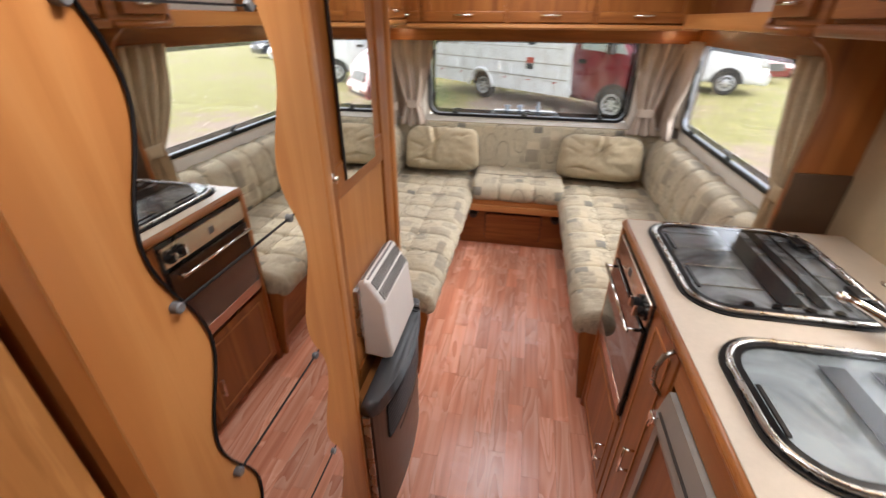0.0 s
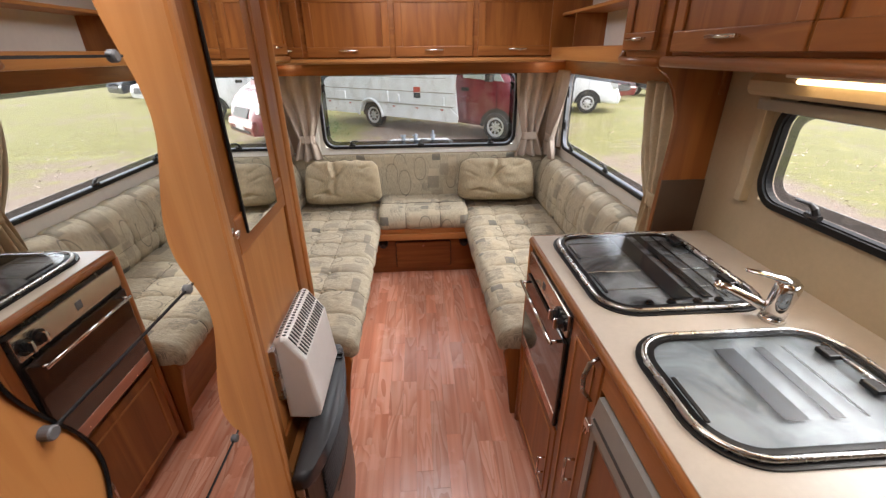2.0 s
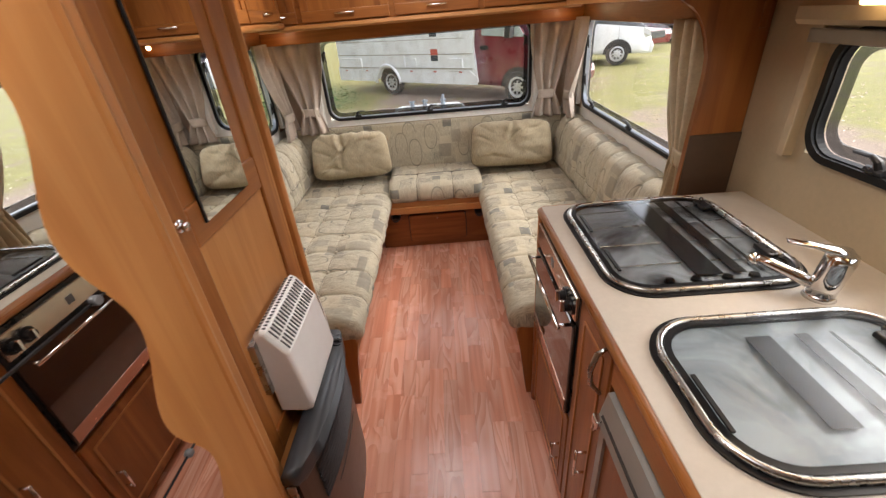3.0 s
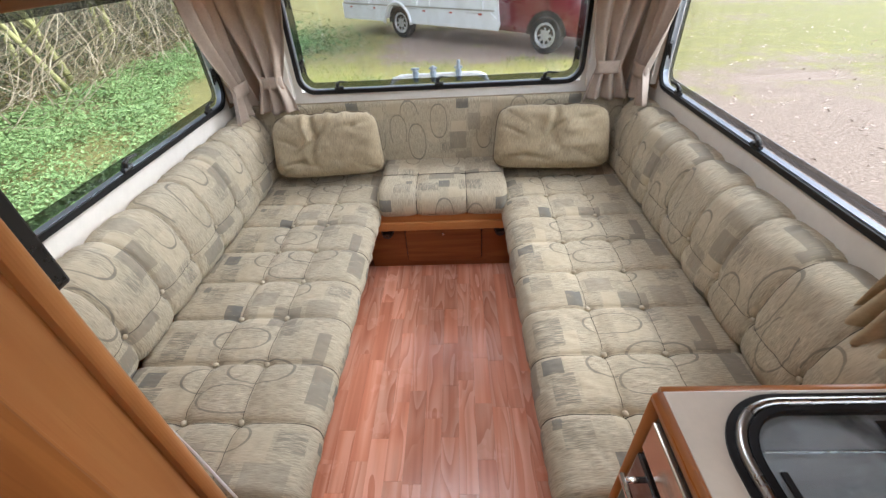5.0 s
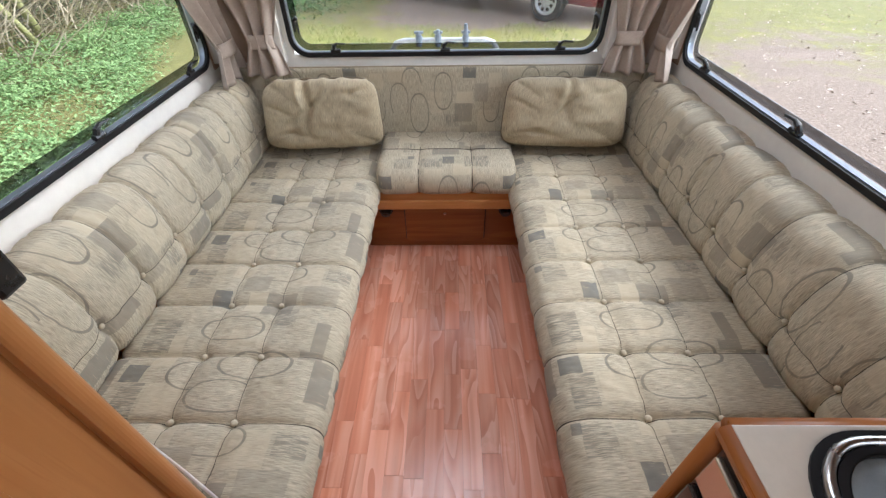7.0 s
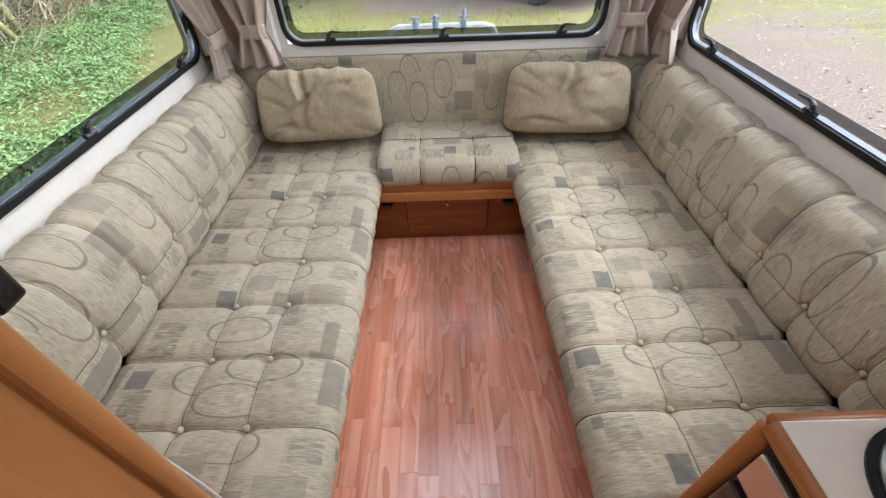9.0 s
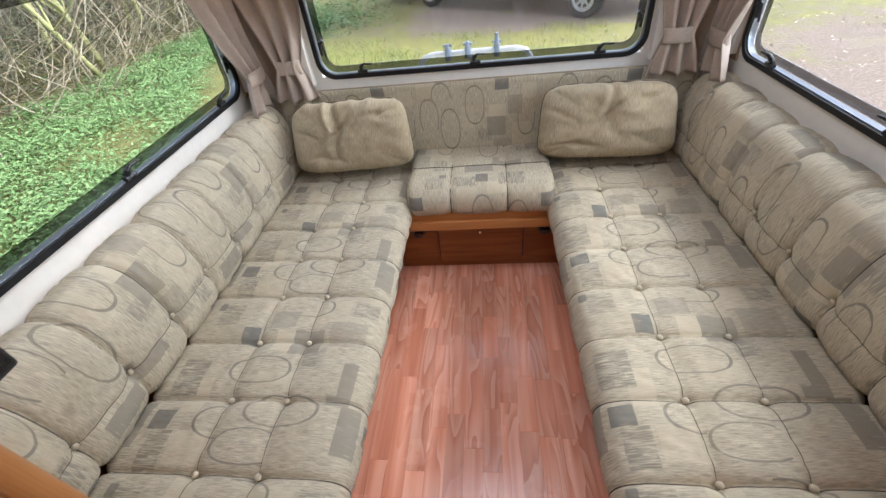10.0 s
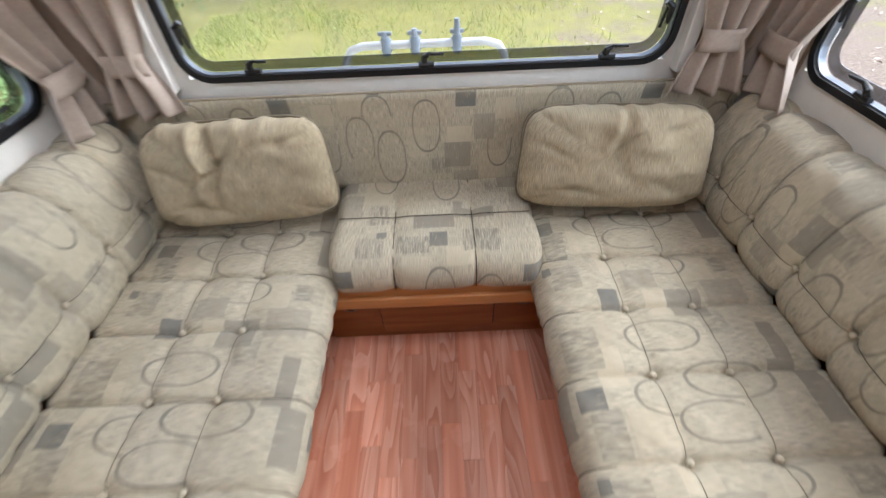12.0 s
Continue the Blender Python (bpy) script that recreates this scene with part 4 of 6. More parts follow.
part("body", prism(fire_plan(0.057, 0.90, 1.385), "z", 0.03, 0.534, 0.003), BRONZE, fire, "bronze casing")
lid_bm = prism(fire_plan(0.078, 0.885, 1.40), "z", 0.532, 0.588, 0.016, 4)
for v in lid_bm.verts:
    if v.co.z > 0.56:
        v.co.z -= 0.14 * max(0.0, v.co.x + 0.33)
lid_ob = part("lid", lid_bm, CHARCOAL, fire, "charcoal rounded plastic lid", True)
part("control_knob", merge(tube([(-0.306, 1.325, 0.578), (-0.304, 1.325, 0.590)], 0.016, 18), box(-0.318, -0.292, 1.322, 1.328, 0.588, 0.597, 0.001)), BLACK, lid_ob, "black control knob")
part("igniter", tube([(-0.310, 1.366, 0.578), (-0.309, 1.366, 0.587)], 0.006, 12), GREY_PLASTIC, lid_ob, "small igniter button")


def fire_bow(deep, lo, hi, z, drop):
    """A line along the bowed front, sagging a little in its middle."""
    return [(-0.347 + deep * math.sin(math.pi * (0.05 + 0.90 * q)) ** 0.42, 0.90 + 0.485 * q, z - drop * math.sin(math.pi * (q - lo) / (hi - lo))) for q in (lo + (hi - lo) * k / 16 for k in range(17))]


for k in range(11):
    part("louvre", tube(fire_bow(0.061, 0.14, 0.92, 0.522 - 0.0165 * k, 0.004), 0.0045, 6), CHARCOAL, fire)
part("grille_back", tube(fire_bow(0.0535, 0.14, 0.92, 0.44, 0.0), 0.0048, 6), SLOT, fire)
part("lower_slot", tube(fire_bow(0.0565, 0.3, 0.8, 0.30, 0.0), 0.003, 6), SLOT, fire)
part("side_plate", box(-0.347, -0.325, 0.888, 0.8935, 0.03, 0.53, 0.002), STEEL, fire, "thin metal side plate")
part("base_plate", prism(fire_plan(0.053, 0.90, 1.38), "z", 0.0, 0.03, 0.002), CHARCOAL, fire)

# ---------------------------------------------------------------- kitchen
KX, WT = 0.390, 0.905
worktop = thing("worktop", (0.7, 0.7, 0.87), "cream laminate worktop with rounded cherry edging", "worktop")
part("top", box(KX - 0.002, 1.046, -0.55, 1.546, 0.872, WT, 0.002), WORKTOP, worktop)
part("front_edging", tube([(KX + 0.002, -0.55, 0.888), (KX + 0.002, 1.546, 0.888)], 0.0165, 12), EDGE_Y, worktop, "rounded cherry edging", True)
part("end_edging", tube([(KX + 0.002, 1.546, 0.888), (1.04, 1.546, 0.888)], 0.0165, 12), EDGE_X, worktop, "rounded cherry edging", True)
unit = thing("kitchen_unit", (0.7, 0.7, 0), "cherry kitchen base unit with cupboard doors", "cabinet")
part("carcass", box(KX + 0.02, 1.046, -0.54, 1.54, 0.04, 0.871, 0.002), DOOR_Y, unit)
part("plinth", box(KX + 0.03, KX + 0.045, -0.54, 1.54, 0.0, 0.04, 0), DOOR_Y, unit)
part("end_post", tube([(KX + 0.006, 1.549, 0.0), (KX + 0.006, 1.549, 0.875)], 0.016, 14), EDGE_V, unit, "rounded cherry corner post", True)
part("end_panel", box(KX + 0.01, 1.044, 1.543, 1.558, 0, 0.871, 0.002), EDGE_V, unit)
part("stile", box(KX, KX + 0.02, 0.90, 1.104, 0.04, 0.871, 0.002), DOOR_V, unit)


def panel_door(parent, y0, y1, z0, z1, name="door"):
    d = part(name, box(KX - 0.004, KX + 0.016, y0, y1, z0, z1, 0.004), DOOR_V, parent, "cherry cupboard door")
    part("door_panel", ring(rounded(y1 - y0 - 0.07, z1 - z0 - 0.07, 0.004, 1, (y0 + y1) / 2, (z0 + z1) / 2), rounded(y1 - y0 - 0.086, z1 - z0 - 0.086, 0.004, 1, (y0 + y1) / 2, (z0 + z1) / 2), "x", KX - 0.007, KX), BEECH_V, d)
    return d


def bar_handle(parent, x, y, z0, z1):
    h = part("handle", rod((x, y, z0), (x, y, z1), 0.0042), CHROME, parent, "chrome bar handle", True)
    for z in (z0 + 0.006, z1 - 0.006):
        part("handle_foot", rod((x, y, z), (x + 0.026, y, z), 0.004), CHROME, h, "", True)


low = panel_door(unit, 1.108, 1.532, 0.045, 0.42)
bar_handle(low, KX - 0.03, 1.155, 0.165, 0.25)
tall = panel_door(unit, 0.905, 1.10, 0.045, 0.865)
bar_handle(tall, KX - 0.03, 0.955, 0.405, 0.50)
part("pull_handle", tube([(KX - 0.004, 0.93, 0.868), (KX - 0.024, 0.93, 0.852), (KX - 0.034, 0.93, 0.81), (KX - 0.03, 0.93, 0.77), (KX - 0.006, 0.93, 0.735)], [0.004, 0.006, 0.0065, 0.006, 0.004], 10), STEEL, tall, "bowed steel pull handle", True)
part("fascia", box(KX - 0.002, KX + 0.018, -0.54, 0.898, 0.80, 0.871, 0.002), BEECH_Y, unit, "beech fascia above the fridge")
part("fascia_handle", merge(rod((KX - 0.03, 0.52, 0.82), (KX - 0.03, 0.62, 0.82), 0.0045), rod((KX - 0.03, 0.53, 0.82), (KX, 0.53, 0.82), 0.004), rod((KX - 0.03, 0.61, 0.82), (KX, 0.61, 0.82), 0.004)), CHROME, unit, "chrome bar handle", True)

oven = thing("oven", (0.36, 1.33, 0.43), "built-in black glass oven with steel control panel", "oven")
part("body", box(KX - 0.001, KX + 0.3, 1.103, 1.534, 0.428, 0.868, 0.002), BLACK, oven)
part("control_panel", box(KX - 0.012, KX, 1.113, 1.527, 0.782, 0.856, 0.003), OVEN_PANEL, oven, "reflective steel control panel")
part("badge", box(KX - 0.0135, KX - 0.011, 1.325, 1.35, 0.806, 0.832, 0.001), GREY_PLASTIC, oven)
oven_door = part("oven_door", box(KX - 0.014, KX, 1.113, 1.528, 0.44, 0.765, 0.004), OVEN_GLASS, oven, "black glass oven door")
part("lower_trim", box(KX - 0.0165, KX - 0.0135, 1.118, 1.524, 0.448, 0.492, 0.001), BURNT, oven_door, "copper-toned lower strip")
part("oven_handle", merge(rod((KX - 0.045, 1.135, 0.748), (KX - 0.045, 1.50, 0.748), 0.0055), rod((KX - 0.045, 1.145, 0.748), (KX - 0.01, 1.145, 0.748), 0.005), rod((KX - 0.045, 1.49, 0.748), (KX - 0.01, 1.49, 0.748), 0.005)), CHROME, oven_door, "chrome rail handle", True)
for y in (1.135, 1.18):
    k = part("knob", merge(tube([(KX - 0.012, y, 0.818), (KX - 0.02, y, 0.818)], 0.023, 20), tube([(KX - 0.02, y, 0.818), (KX - 0.036, y, 0.818)], 0.014, 16)), BLACK, oven, "black control knob")
    part("knob_face", box(KX - 0.044, KX - 0.034, y - 0.004, y + 0.004, 0.803, 0.835, 0.001), CHROME, k)

fridge = thing("fridge", (0.4, 0.65, 0), "built-in fridge with grey trim and cherry door panel", "fridge")
part("vent_rail", prism([(KX - 0.012, 0.70), (KX - 0.026, 0.715), (KX - 0.012, 0.793), (KX + 0.015, 0.796), (KX + 0.015, 0.70)], "y", 0.33, 0.885, 0.003), GREY_TRIM, fridge, "grey sloped top rail")
part("rail_slot", prism([(KX - 0.022, 0.735), (KX - 0.025, 0.74), (KX - 0.021, 0.745), (KX - 0.015, 0.74)], "y", 0.4, 0.87), SLOT, fridge)
part("latch", merge(box(KX - 0.036, KX - 0.015, 0.862, 0.888, 0.707, 0.73, 0.003), tube([(KX - 0.03, 0.875, 0.715), (KX - 0.034, 0.875, 0.695)], 0.006, 10)), CHROME, fridge, "chrome latch")
fdoor = part("door_panel", box(KX - 0.006, KX + 0.016, 0.345, 0.88, 0.05, 0.68, 0.002), DOOR_V, fridge, "cherry door panel")
part("door_trim", ring(rounded(0.56, 0.655, 0.006, 2, 0.61, 0.366), rounded(0.515, 0.62, 0.004, 2, 0.61, 0.366), "x", KX - 0.013, KX + 0.01), GREY_TRIM, fdoor, "grey trim frame")


def glass_lid_unit(name, x0, x1, y0, y1, r, inner_mat, glass, label, category):
    """A drop-in hob or sink: rubber gasket, bright rim, bowl and glass lid."""
    ob = thing(name, ((x0 + x1) / 2, (y0 + y1) / 2, WT), label, category)
    w, h, cx, cy = x1 - x0, y1 - y0, (x0 + x1) / 2, (y0 + y1) / 2

    def o(g, rr):
        return rounded(w - 2 * g, h - 2 * g, rr, 10, cx, cy)

    part("gasket", ring(o(0.008, r - 0.007), o(0.022, r - 0.02), "z", WT, WT + 0.004), RUBBER, ob, "black gasket")
    rim_pts = [(x, y, WT + 0.008) for x, y in o(0.024, r - 0.022)]
    part("rim", tube(rim_pts, 0.0068, 8, True), STEEL, ob, "bright steel rim", True)
    part("inner_gasket", ring(o(0.031, r - 0.028), o(0.043, r - 0.04), "z", WT + 0.004, WT + 0.011), RUBBER, ob)
    part("tray", prism(o(0.03, r - 0.03), "z", WT + 0.001, WT + 0.003), inner_mat, ob, "pressed steel tray, lid reflections in its colour")
    lid = part("glass_lid", prism(o(0.041, r - 0.038), "z", WT + 0.0115, WT + 0.0155), glass, ob, "glass lid with black stripes")
    return ob, lid


def tray_mat(name, dark, light, metal):
    m, nt, bs = links_of(name)
    vec = coords(nt, (1, 1, 1))
    # cloudy pale patches painted in for window reflections on the glass lid
    lid_glare = noise_tex(nt, vec, 6.0, 5.0, 0.62, 0.8)
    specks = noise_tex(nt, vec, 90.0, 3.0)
    col = ramp(nt, lid_glare, [(0.38, dark), (0.64, light)])
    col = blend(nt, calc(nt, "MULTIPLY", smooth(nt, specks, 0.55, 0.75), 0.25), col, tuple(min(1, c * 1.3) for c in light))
    set_in(nt, bs, Base_Color=col, Metallic=metal, Roughness=calc(nt, "MULTIPLY_ADD", lid_glare, 0.3, 0.4))
    return m


TRAY = tray_mat("hob_steel_painted_glare", (0.07, 0.075, 0.08), (0.66, 0.68, 0.70), 0.2)
SINK_TRAY = tray_mat("sink_steel_painted_glare", (0.22, 0.245, 0.26), (0.52, 0.57, 0.60), 0.1)
PRINT_GREY = plain_mat("matt_grey_print", (0.05, 0.055, 0.06), 0.95, relief=0.0)
PRINT_BLACK = plain_mat("matt_black_print", (0.012, 0.012, 0.013), 0.9, relief=0.0)
LID_GLASS = glass_mat("smoked_lid_glass", (0.80, 0.82, 0.83), 0.9, rough=0.1)
FROSTED_GLASS = glass_mat("frosted_lid_glass", (0.86, 0.88, 0.89), 0.5, rough=0.24)
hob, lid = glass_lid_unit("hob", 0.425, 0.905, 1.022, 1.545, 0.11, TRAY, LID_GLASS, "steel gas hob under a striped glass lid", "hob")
for x0, x1, y0, y1 in ((0.640, 0.700, 1.09, 1.49), (0.725, 0.752, 1.09, 1.49), (0.785, 0.793, 1.09, 1.49)):
    part("stripe", box(x0, x1, y0, y1, WT + 0.0098, WT + 0.0106, 0), PRINT_BLACK, lid, "black printed stripe")
for y in (1.12, 1.32):
    part("lid_buffer", box(0.472, 0.480, y, y + 0.1, WT + 0.0156, WT + 0.02, 0.001), RUBBER, lid)
for y in (1.16, 1.43):
    part("hinge", box(0.825, 0.86, y - 0.028, y + 0.028, WT + 0.012, WT + 0.024, 0.003), BLACK, hob, "black lid hinge")
part("hinge_rod", rod((0.855, 1.13, WT + 0.02), (0.855, 1.47, WT + 0.02), 0.006), STEEL, hob, "", True)
for x0, x1 in ((0.475, 0.635), (0.705, 0.85)):
    for y in (1.15, 1.25, 1.35, 1.45):
        part("pan_support", rod((x0, y, WT + 0.0078), (x1, y, WT + 0.0078), 0.0018, 6), STEEL, hob)
for x in (0.575, 0.635, 0.705, 0.765):
    part("hob_knob", tube([(x, 1.082, WT + 0.003), (x, 1.082, WT + 0.0095)], [0.012, 0.010], 16), BLACK, hob, "small black hob knob")
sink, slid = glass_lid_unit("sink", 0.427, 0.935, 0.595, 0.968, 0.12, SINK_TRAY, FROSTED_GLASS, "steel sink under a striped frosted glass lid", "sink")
for x0, x1, y0, y1 in ((0.615, 0.660, 0.69, 0.885), (0.705, 0.728, 0.69, 0.885), (0.768, 0.774, 0.69, 0.885)):
    part("stripe", box(x0, x1, y0, y1, WT + 0.0098, WT + 0.0106, 0), PRINT_GREY, slid, "grey printed stripe")
for y in (0.748, 0.848):
    part("hinge", box(0.825, 0.86, y - 0.018, y + 0.018, WT + 0.012, WT + 0.024, 0.003), BLACK, sink, "black lid hinge")
part("hinge_rod", rod((0.852, 0.72, WT + 0.02), (0.852, 0.875, WT + 0.02), 0.005), STEEL, sink, "", True)
part("lid_buffer", box(0.468, 0.476, 0.69, 0.80, WT + 0.0156, WT + 0.02, 0.001), RUBBER, slid)

TX, TY = 0.842, 0.998
tap = thing("tap", (TX, TY, WT), "chrome single-lever mixer tap on the worktop", "tap")
part("base", tube([(TX, TY, WT), (TX, TY, WT + 0.012)], [0.03, 0.024], 20), CHROME, tap, "", True)
part("body", tube([(TX, TY, WT + 0.008), (TX + 0.003, TY - 0.002, WT + 0.05), (TX + 0.008, TY - 0.003, WT + 0.092), (TX + 0.009, TY - 0.003, WT + 0.104)], [0.025, 0.026, 0.0275, 0.025], 20), CHROME, tap, "", True)
part("spout", tube([(TX, TY, WT + 0.022), (TX - 0.035, TY + 0.03, WT + 0.036), (TX - 0.07, TY + 0.065, WT + 0.048), (TX - 0.088, TY + 0.084, WT + 0.05)], [0.015, 0.0125, 0.0115, 0.012], 14), CHROME, tap, "", True)
part("nozzle", tube([(TX - 0.086, TY + 0.082, WT + 0.05), (TX - 0.096, TY + 0.092, WT + 0.044)], 0.0145, 14), CHROME, tap, "", True)
lever = tube([(TX + 0.014, TY - 0.004, 0.0), (TX - 0.01, TY + 0.003, 0.006), (TX - 0.04, TY + 0.012, 0.012), (TX - 0.085, TY + 0.024, 0.014)], [0.026, 0.02, 0.013, 0.009], 14)
for v in lever.verts:
    v.co.z = WT + 0.107 + v.co.z * 0.45 + (TX - v.co.x) * 0.16
part("lever", lever, CHROME, tap, "flat chrome lever", True)


# board between kitchen and lounge
board = thing("partition", (0.95, 1.63, 0.363), "cherry partition board with a curved edge and a dark lower panel", "panel")
curve = [(1.031, 0.365), (1.031, 1.46), (0.762, 1.46)]
curve += [(0.775, 1.455), (0.800, 1.437), (0.825, 1.418), (0.846, 1.386), (0.861, 1.35), (0.871, 1.305), (0.874, 1.257), (0.873, 1.20), (0.870, 1.139), (0.867, 1.06), (0.862, 0.905), (0.862, 0.82), (0.915, 0.80), (0.915, 0.365)]
part("board", prism(curve, "y", 1.618, 1.638, 0.004), DOOR_V, board)
part("lower_panel", box(0.866, 1.028, 1.611, 1.618, 0.86, 1.078, 0.001), BROWN_PANEL, board, "dark brown splash panel")

# ---------------------------------------------------------------- lockers
def locker_door(parent, axis, face, a0, a1, z0, z1, sign):
    """A framed locker door on a wall of lockers, with a chrome bar handle."""
    def bx(d0, d1, p0, p1, q0, q1, bev):
        lo, hi = sorted((face + sign * d0, face + sign * d1))
        return box(lo, hi, p0, p1, q0, q1, bev) if axis == "x" else box(p0, p1, lo, hi, q0, q1, bev)
    grain = DOOR_X if axis == "y" else DOOR_Y
    d = part("door", bx(0, 0.010, a0, a1, z0, z1, 0.003), DOOR_V, parent, "cherry locker door")
    s = 0.055
    part("rail", bx(0.010, 0.018, a0, a1, z0, z0 + s, 0.003), grain, d)
    part("rail", bx(0.010, 0.018, a0, a1, z1 - s, z1, 0.003), grain, d)
    part("stile", bx(0.010, 0.0175, a0, a0 + s * 0.8, z0 + s, z1 - s, 0.003), DOOR_V, d)
    part("stile", bx(0.010, 0.0175, a1 - s * 0.8, a1, z0 + s, z1 - s, 0.003), DOOR_V, d)
    mid, z = (a0 + a1) / 2, z0 + 0.036
    q = [(mid - 0.055, 0.034), (mid + 0.055, 0.034)]
    def pt(a, dd):
        return (face + sign * dd, a, z) if axis == "x" else (a, face + sign * dd, z)
    part("handle", merge(rod(pt(*q[0]), pt(*q[1]), 0.005), rod(pt(mid - 0.048, 0.016), pt(mid - 0.048, 0.034), 0.004), rod(pt(mid + 0.048, 0.016), pt(mid + 0.048, 0.034), 0.004)), CHROME, d, "chrome bar handle", True)


front_locker = thing("front_locker", (0, 3.1, 1.46), "row of cherry overhead lockers above the front window", "cabinet", "overhead lockers")
part("carcass", box(-0.90, 0.90, 2.962, 3.305, 1.475, 1.955, 0.002), DOOR_X, front_locker)
part("bottom_rail", prism([(2.945, 1.445), (2.932, 1.456), (2.935, 1.472), (2.962, 1.476), (3.30, 1.476), (3.30, 1.445)], "x", -0.90, 0.90), BEECH_X, front_locker, "rounded bottom rail")
part("pelmet", box(-1.0, 1.0, 3.19, 3.21, 1.372, 1.46, 0.003), DOOR_X, front_locker, "cherry pelmet board")
for a0, a1 in ((-0.89, -0.675), (-0.645, -0.158), (-0.128, 0.335), (0.365, 0.845)):
    locker_door(front_locker, "y", 2.962, a0, a1, 1.482, 1.82, -1)

for side in (-1, 1):
    f = side * 0.995
    pel = solo("side_pelmet", box(*sorted((f, f + side * 0.018)), 1.61, 3.19, 1.37, 1.475, 0.003), DOOR_Y, "cherry pelmet board over the side window", "pelmet", "pelmets")

kl = thing("kitchen_locker", (0.9, 0.6, 1.46), "cherry overhead locker above the kitchen window", "cabinet", "overhead lockers")
part("carcass", box(0.768, 1.046, -0.55, 1.55, 1.49, 1.955, 0.002), DOOR_Y, kl)
part("bottom_board", box(0.755, 1.046, -0.55, 1.551, 1.462, 1.489, 0.003), BEECH_Y, kl)
part("bottom_rail", tube([(0.748, -0.55, 1.474), (0.748, 1.552, 1.474)], 0.0155, 12), DOOR_Y, kl, "rounded bottom rail", True)
for a0, a1 in ((1.06, 1.537), (0.55, 1.05), (0.04, 0.54)):
    locker_door(kl, "x", 0.768, a0, a1, 1.50, 1.86, -1)

cl = thing("corner_locker", (0.9, 1.75, 1.46), "small cherry overhead locker with rounded lower corner", "cabinet", "overhead lockers")
part("carcass", box(0.762, 1.046, 1.574, 1.845, 1.475, 1.955, 0.002), DOOR_Y, cl)
part("bottom_rail", tube([(0.742, 1.575, 1.472), (0.742, 1.82, 1.472), (0.75, 1.845, 1.478), (0.766, 1.856, 1.50), (0.766, 1.858, 1.6), (0.766, 1.858, 1.95)], 0.014, 10), DOOR_Y, cl, "rounded edge rail", True)
locker_door(cl, "x", 0.762, 1.632, 1.838, 1.505, 1.86, -1)

shelf = thing("open_shelf", (0.9, 2.4, 1.46), "open cherry side shelf with a raised lip and cream back", "shelf", "overhead lockers")
part("shelf_board", box(0.83, 1.046, 1.86, 2.955, 1.468, 1.486, 0.002), BEECH_Y, shelf)
part("lip", box(0.812, 0.83, 1.86, 2.935, 1.458, 1.525, 0.005), BEECH_Y, shelf, "raised beech lip")
part("upper_shelf", box(0.86, 1.046, 1.86, 2.955, 1.69, 1.706, 0.004), BEECH_Y, shelf)
part("end_board", box(0.80, 1.046, 2.936, 2.957, 1.486, 1.955, 0.002), DOOR_V, shelf)
part("divider", box(0.86, 1.046, 2.70, 2.715, 1.486, 1.69, 0.002), DOOR_V, shelf)

ll = thing("left_locker", (-0.9, 2.2, 1.46), "cherry overhead lockers above the hedge-side settee", "cabinet", "overhead lockers")
part("carcass", box(-1.046, -0.77, 1.585, 2.94, 1.475, 1.955, 0.002), DOOR_Y, ll)
part("bottom_rail", tube([(-0.757, 1.59, 1.478), (-0.757, 2.93, 1.478)], 0.0155, 12), BEECH_Y, ll, "rounded bottom rail", True)
for a0, a1 in ((1.60, 2.035), (2.045, 2.48), (2.49, 2.925)):
    locker_door(ll, "x", -0.77, a0, a1, 1.50, 1.86, 1)

for side in (-1, 1):
    lamp = thing("corner_spot", (side * 0.85, 3.09, 1.45), "small round corner spot lamp, lit", "lamp", "corner spots")
    part("bezel", tube([(side * 0.85, 3.09, 1.446), (side * 0.85, 3.09, 1.452)], 0.024, 18), CHROME, lamp)
    part("bulb", ball((side * 0.85, 3.09, 1.452), 0.012, 0.012, 0.006), SPOT_GLOW, lamp, "glowing bulb", True)

strip = thing("strip_lamp", (0.95, 1.0, 1.42), "warm lit strip lamp under the kitchen locker", "lamp")
part("housing", box(0.92, 1.0, 0.62, 1.28, 1.44, 1.462, 0.004), WHITE_METAL, strip)
part("diffuser", box(0.925, 0.995, 0.66, 1.25, 1.426, 1.44, 0.006), LAMP_GLOW, strip, "glowing diffuser")

# ---------------------------------------------------------------- blinds and window trims
blind = thing("kitchen_blind", (1.0, 1.0, 1.06), "cream roller blind cassette round the kitchen window", "blind")
part("cassette", prism([(1.046, 1.386), (0.975, 1.386), (0.965, 1.397), (0.965, 1.425), (0.985, 1.445), (1.046, 1.445)], "y", 0.36, 1.455, 0.003), WALL, blind)
part("bottom_bar", box(1.0, 1.03, 0.42, 1.44, 1.345, 1.376, 0.003), GREY_TRIM, blind)
for y in (0.385, 1.408):
    part("side_rail", box(1.005, 1.046, y - 0.004, y + 0.022, 1.065, 1.40, 0.003), WALL, blind)
for side in (-1, 1):
    rail = solo("blind_rail", box(*sorted((side * 0.722, side * 0.755)), 3.27, 3.306, 0.852, 1.38, 0.003), WALL_PALE, "white blind side rail beside the front window", "blind rail", "blind rails")
    rail = solo("blind_rail", box(*sorted((side * 0.998, side * 1.03)), 3.215, 3.24, 0.868, 1.39, 0.003), WALL_PALE, "white blind side rail beside the side window", "blind rail", "blind rails")


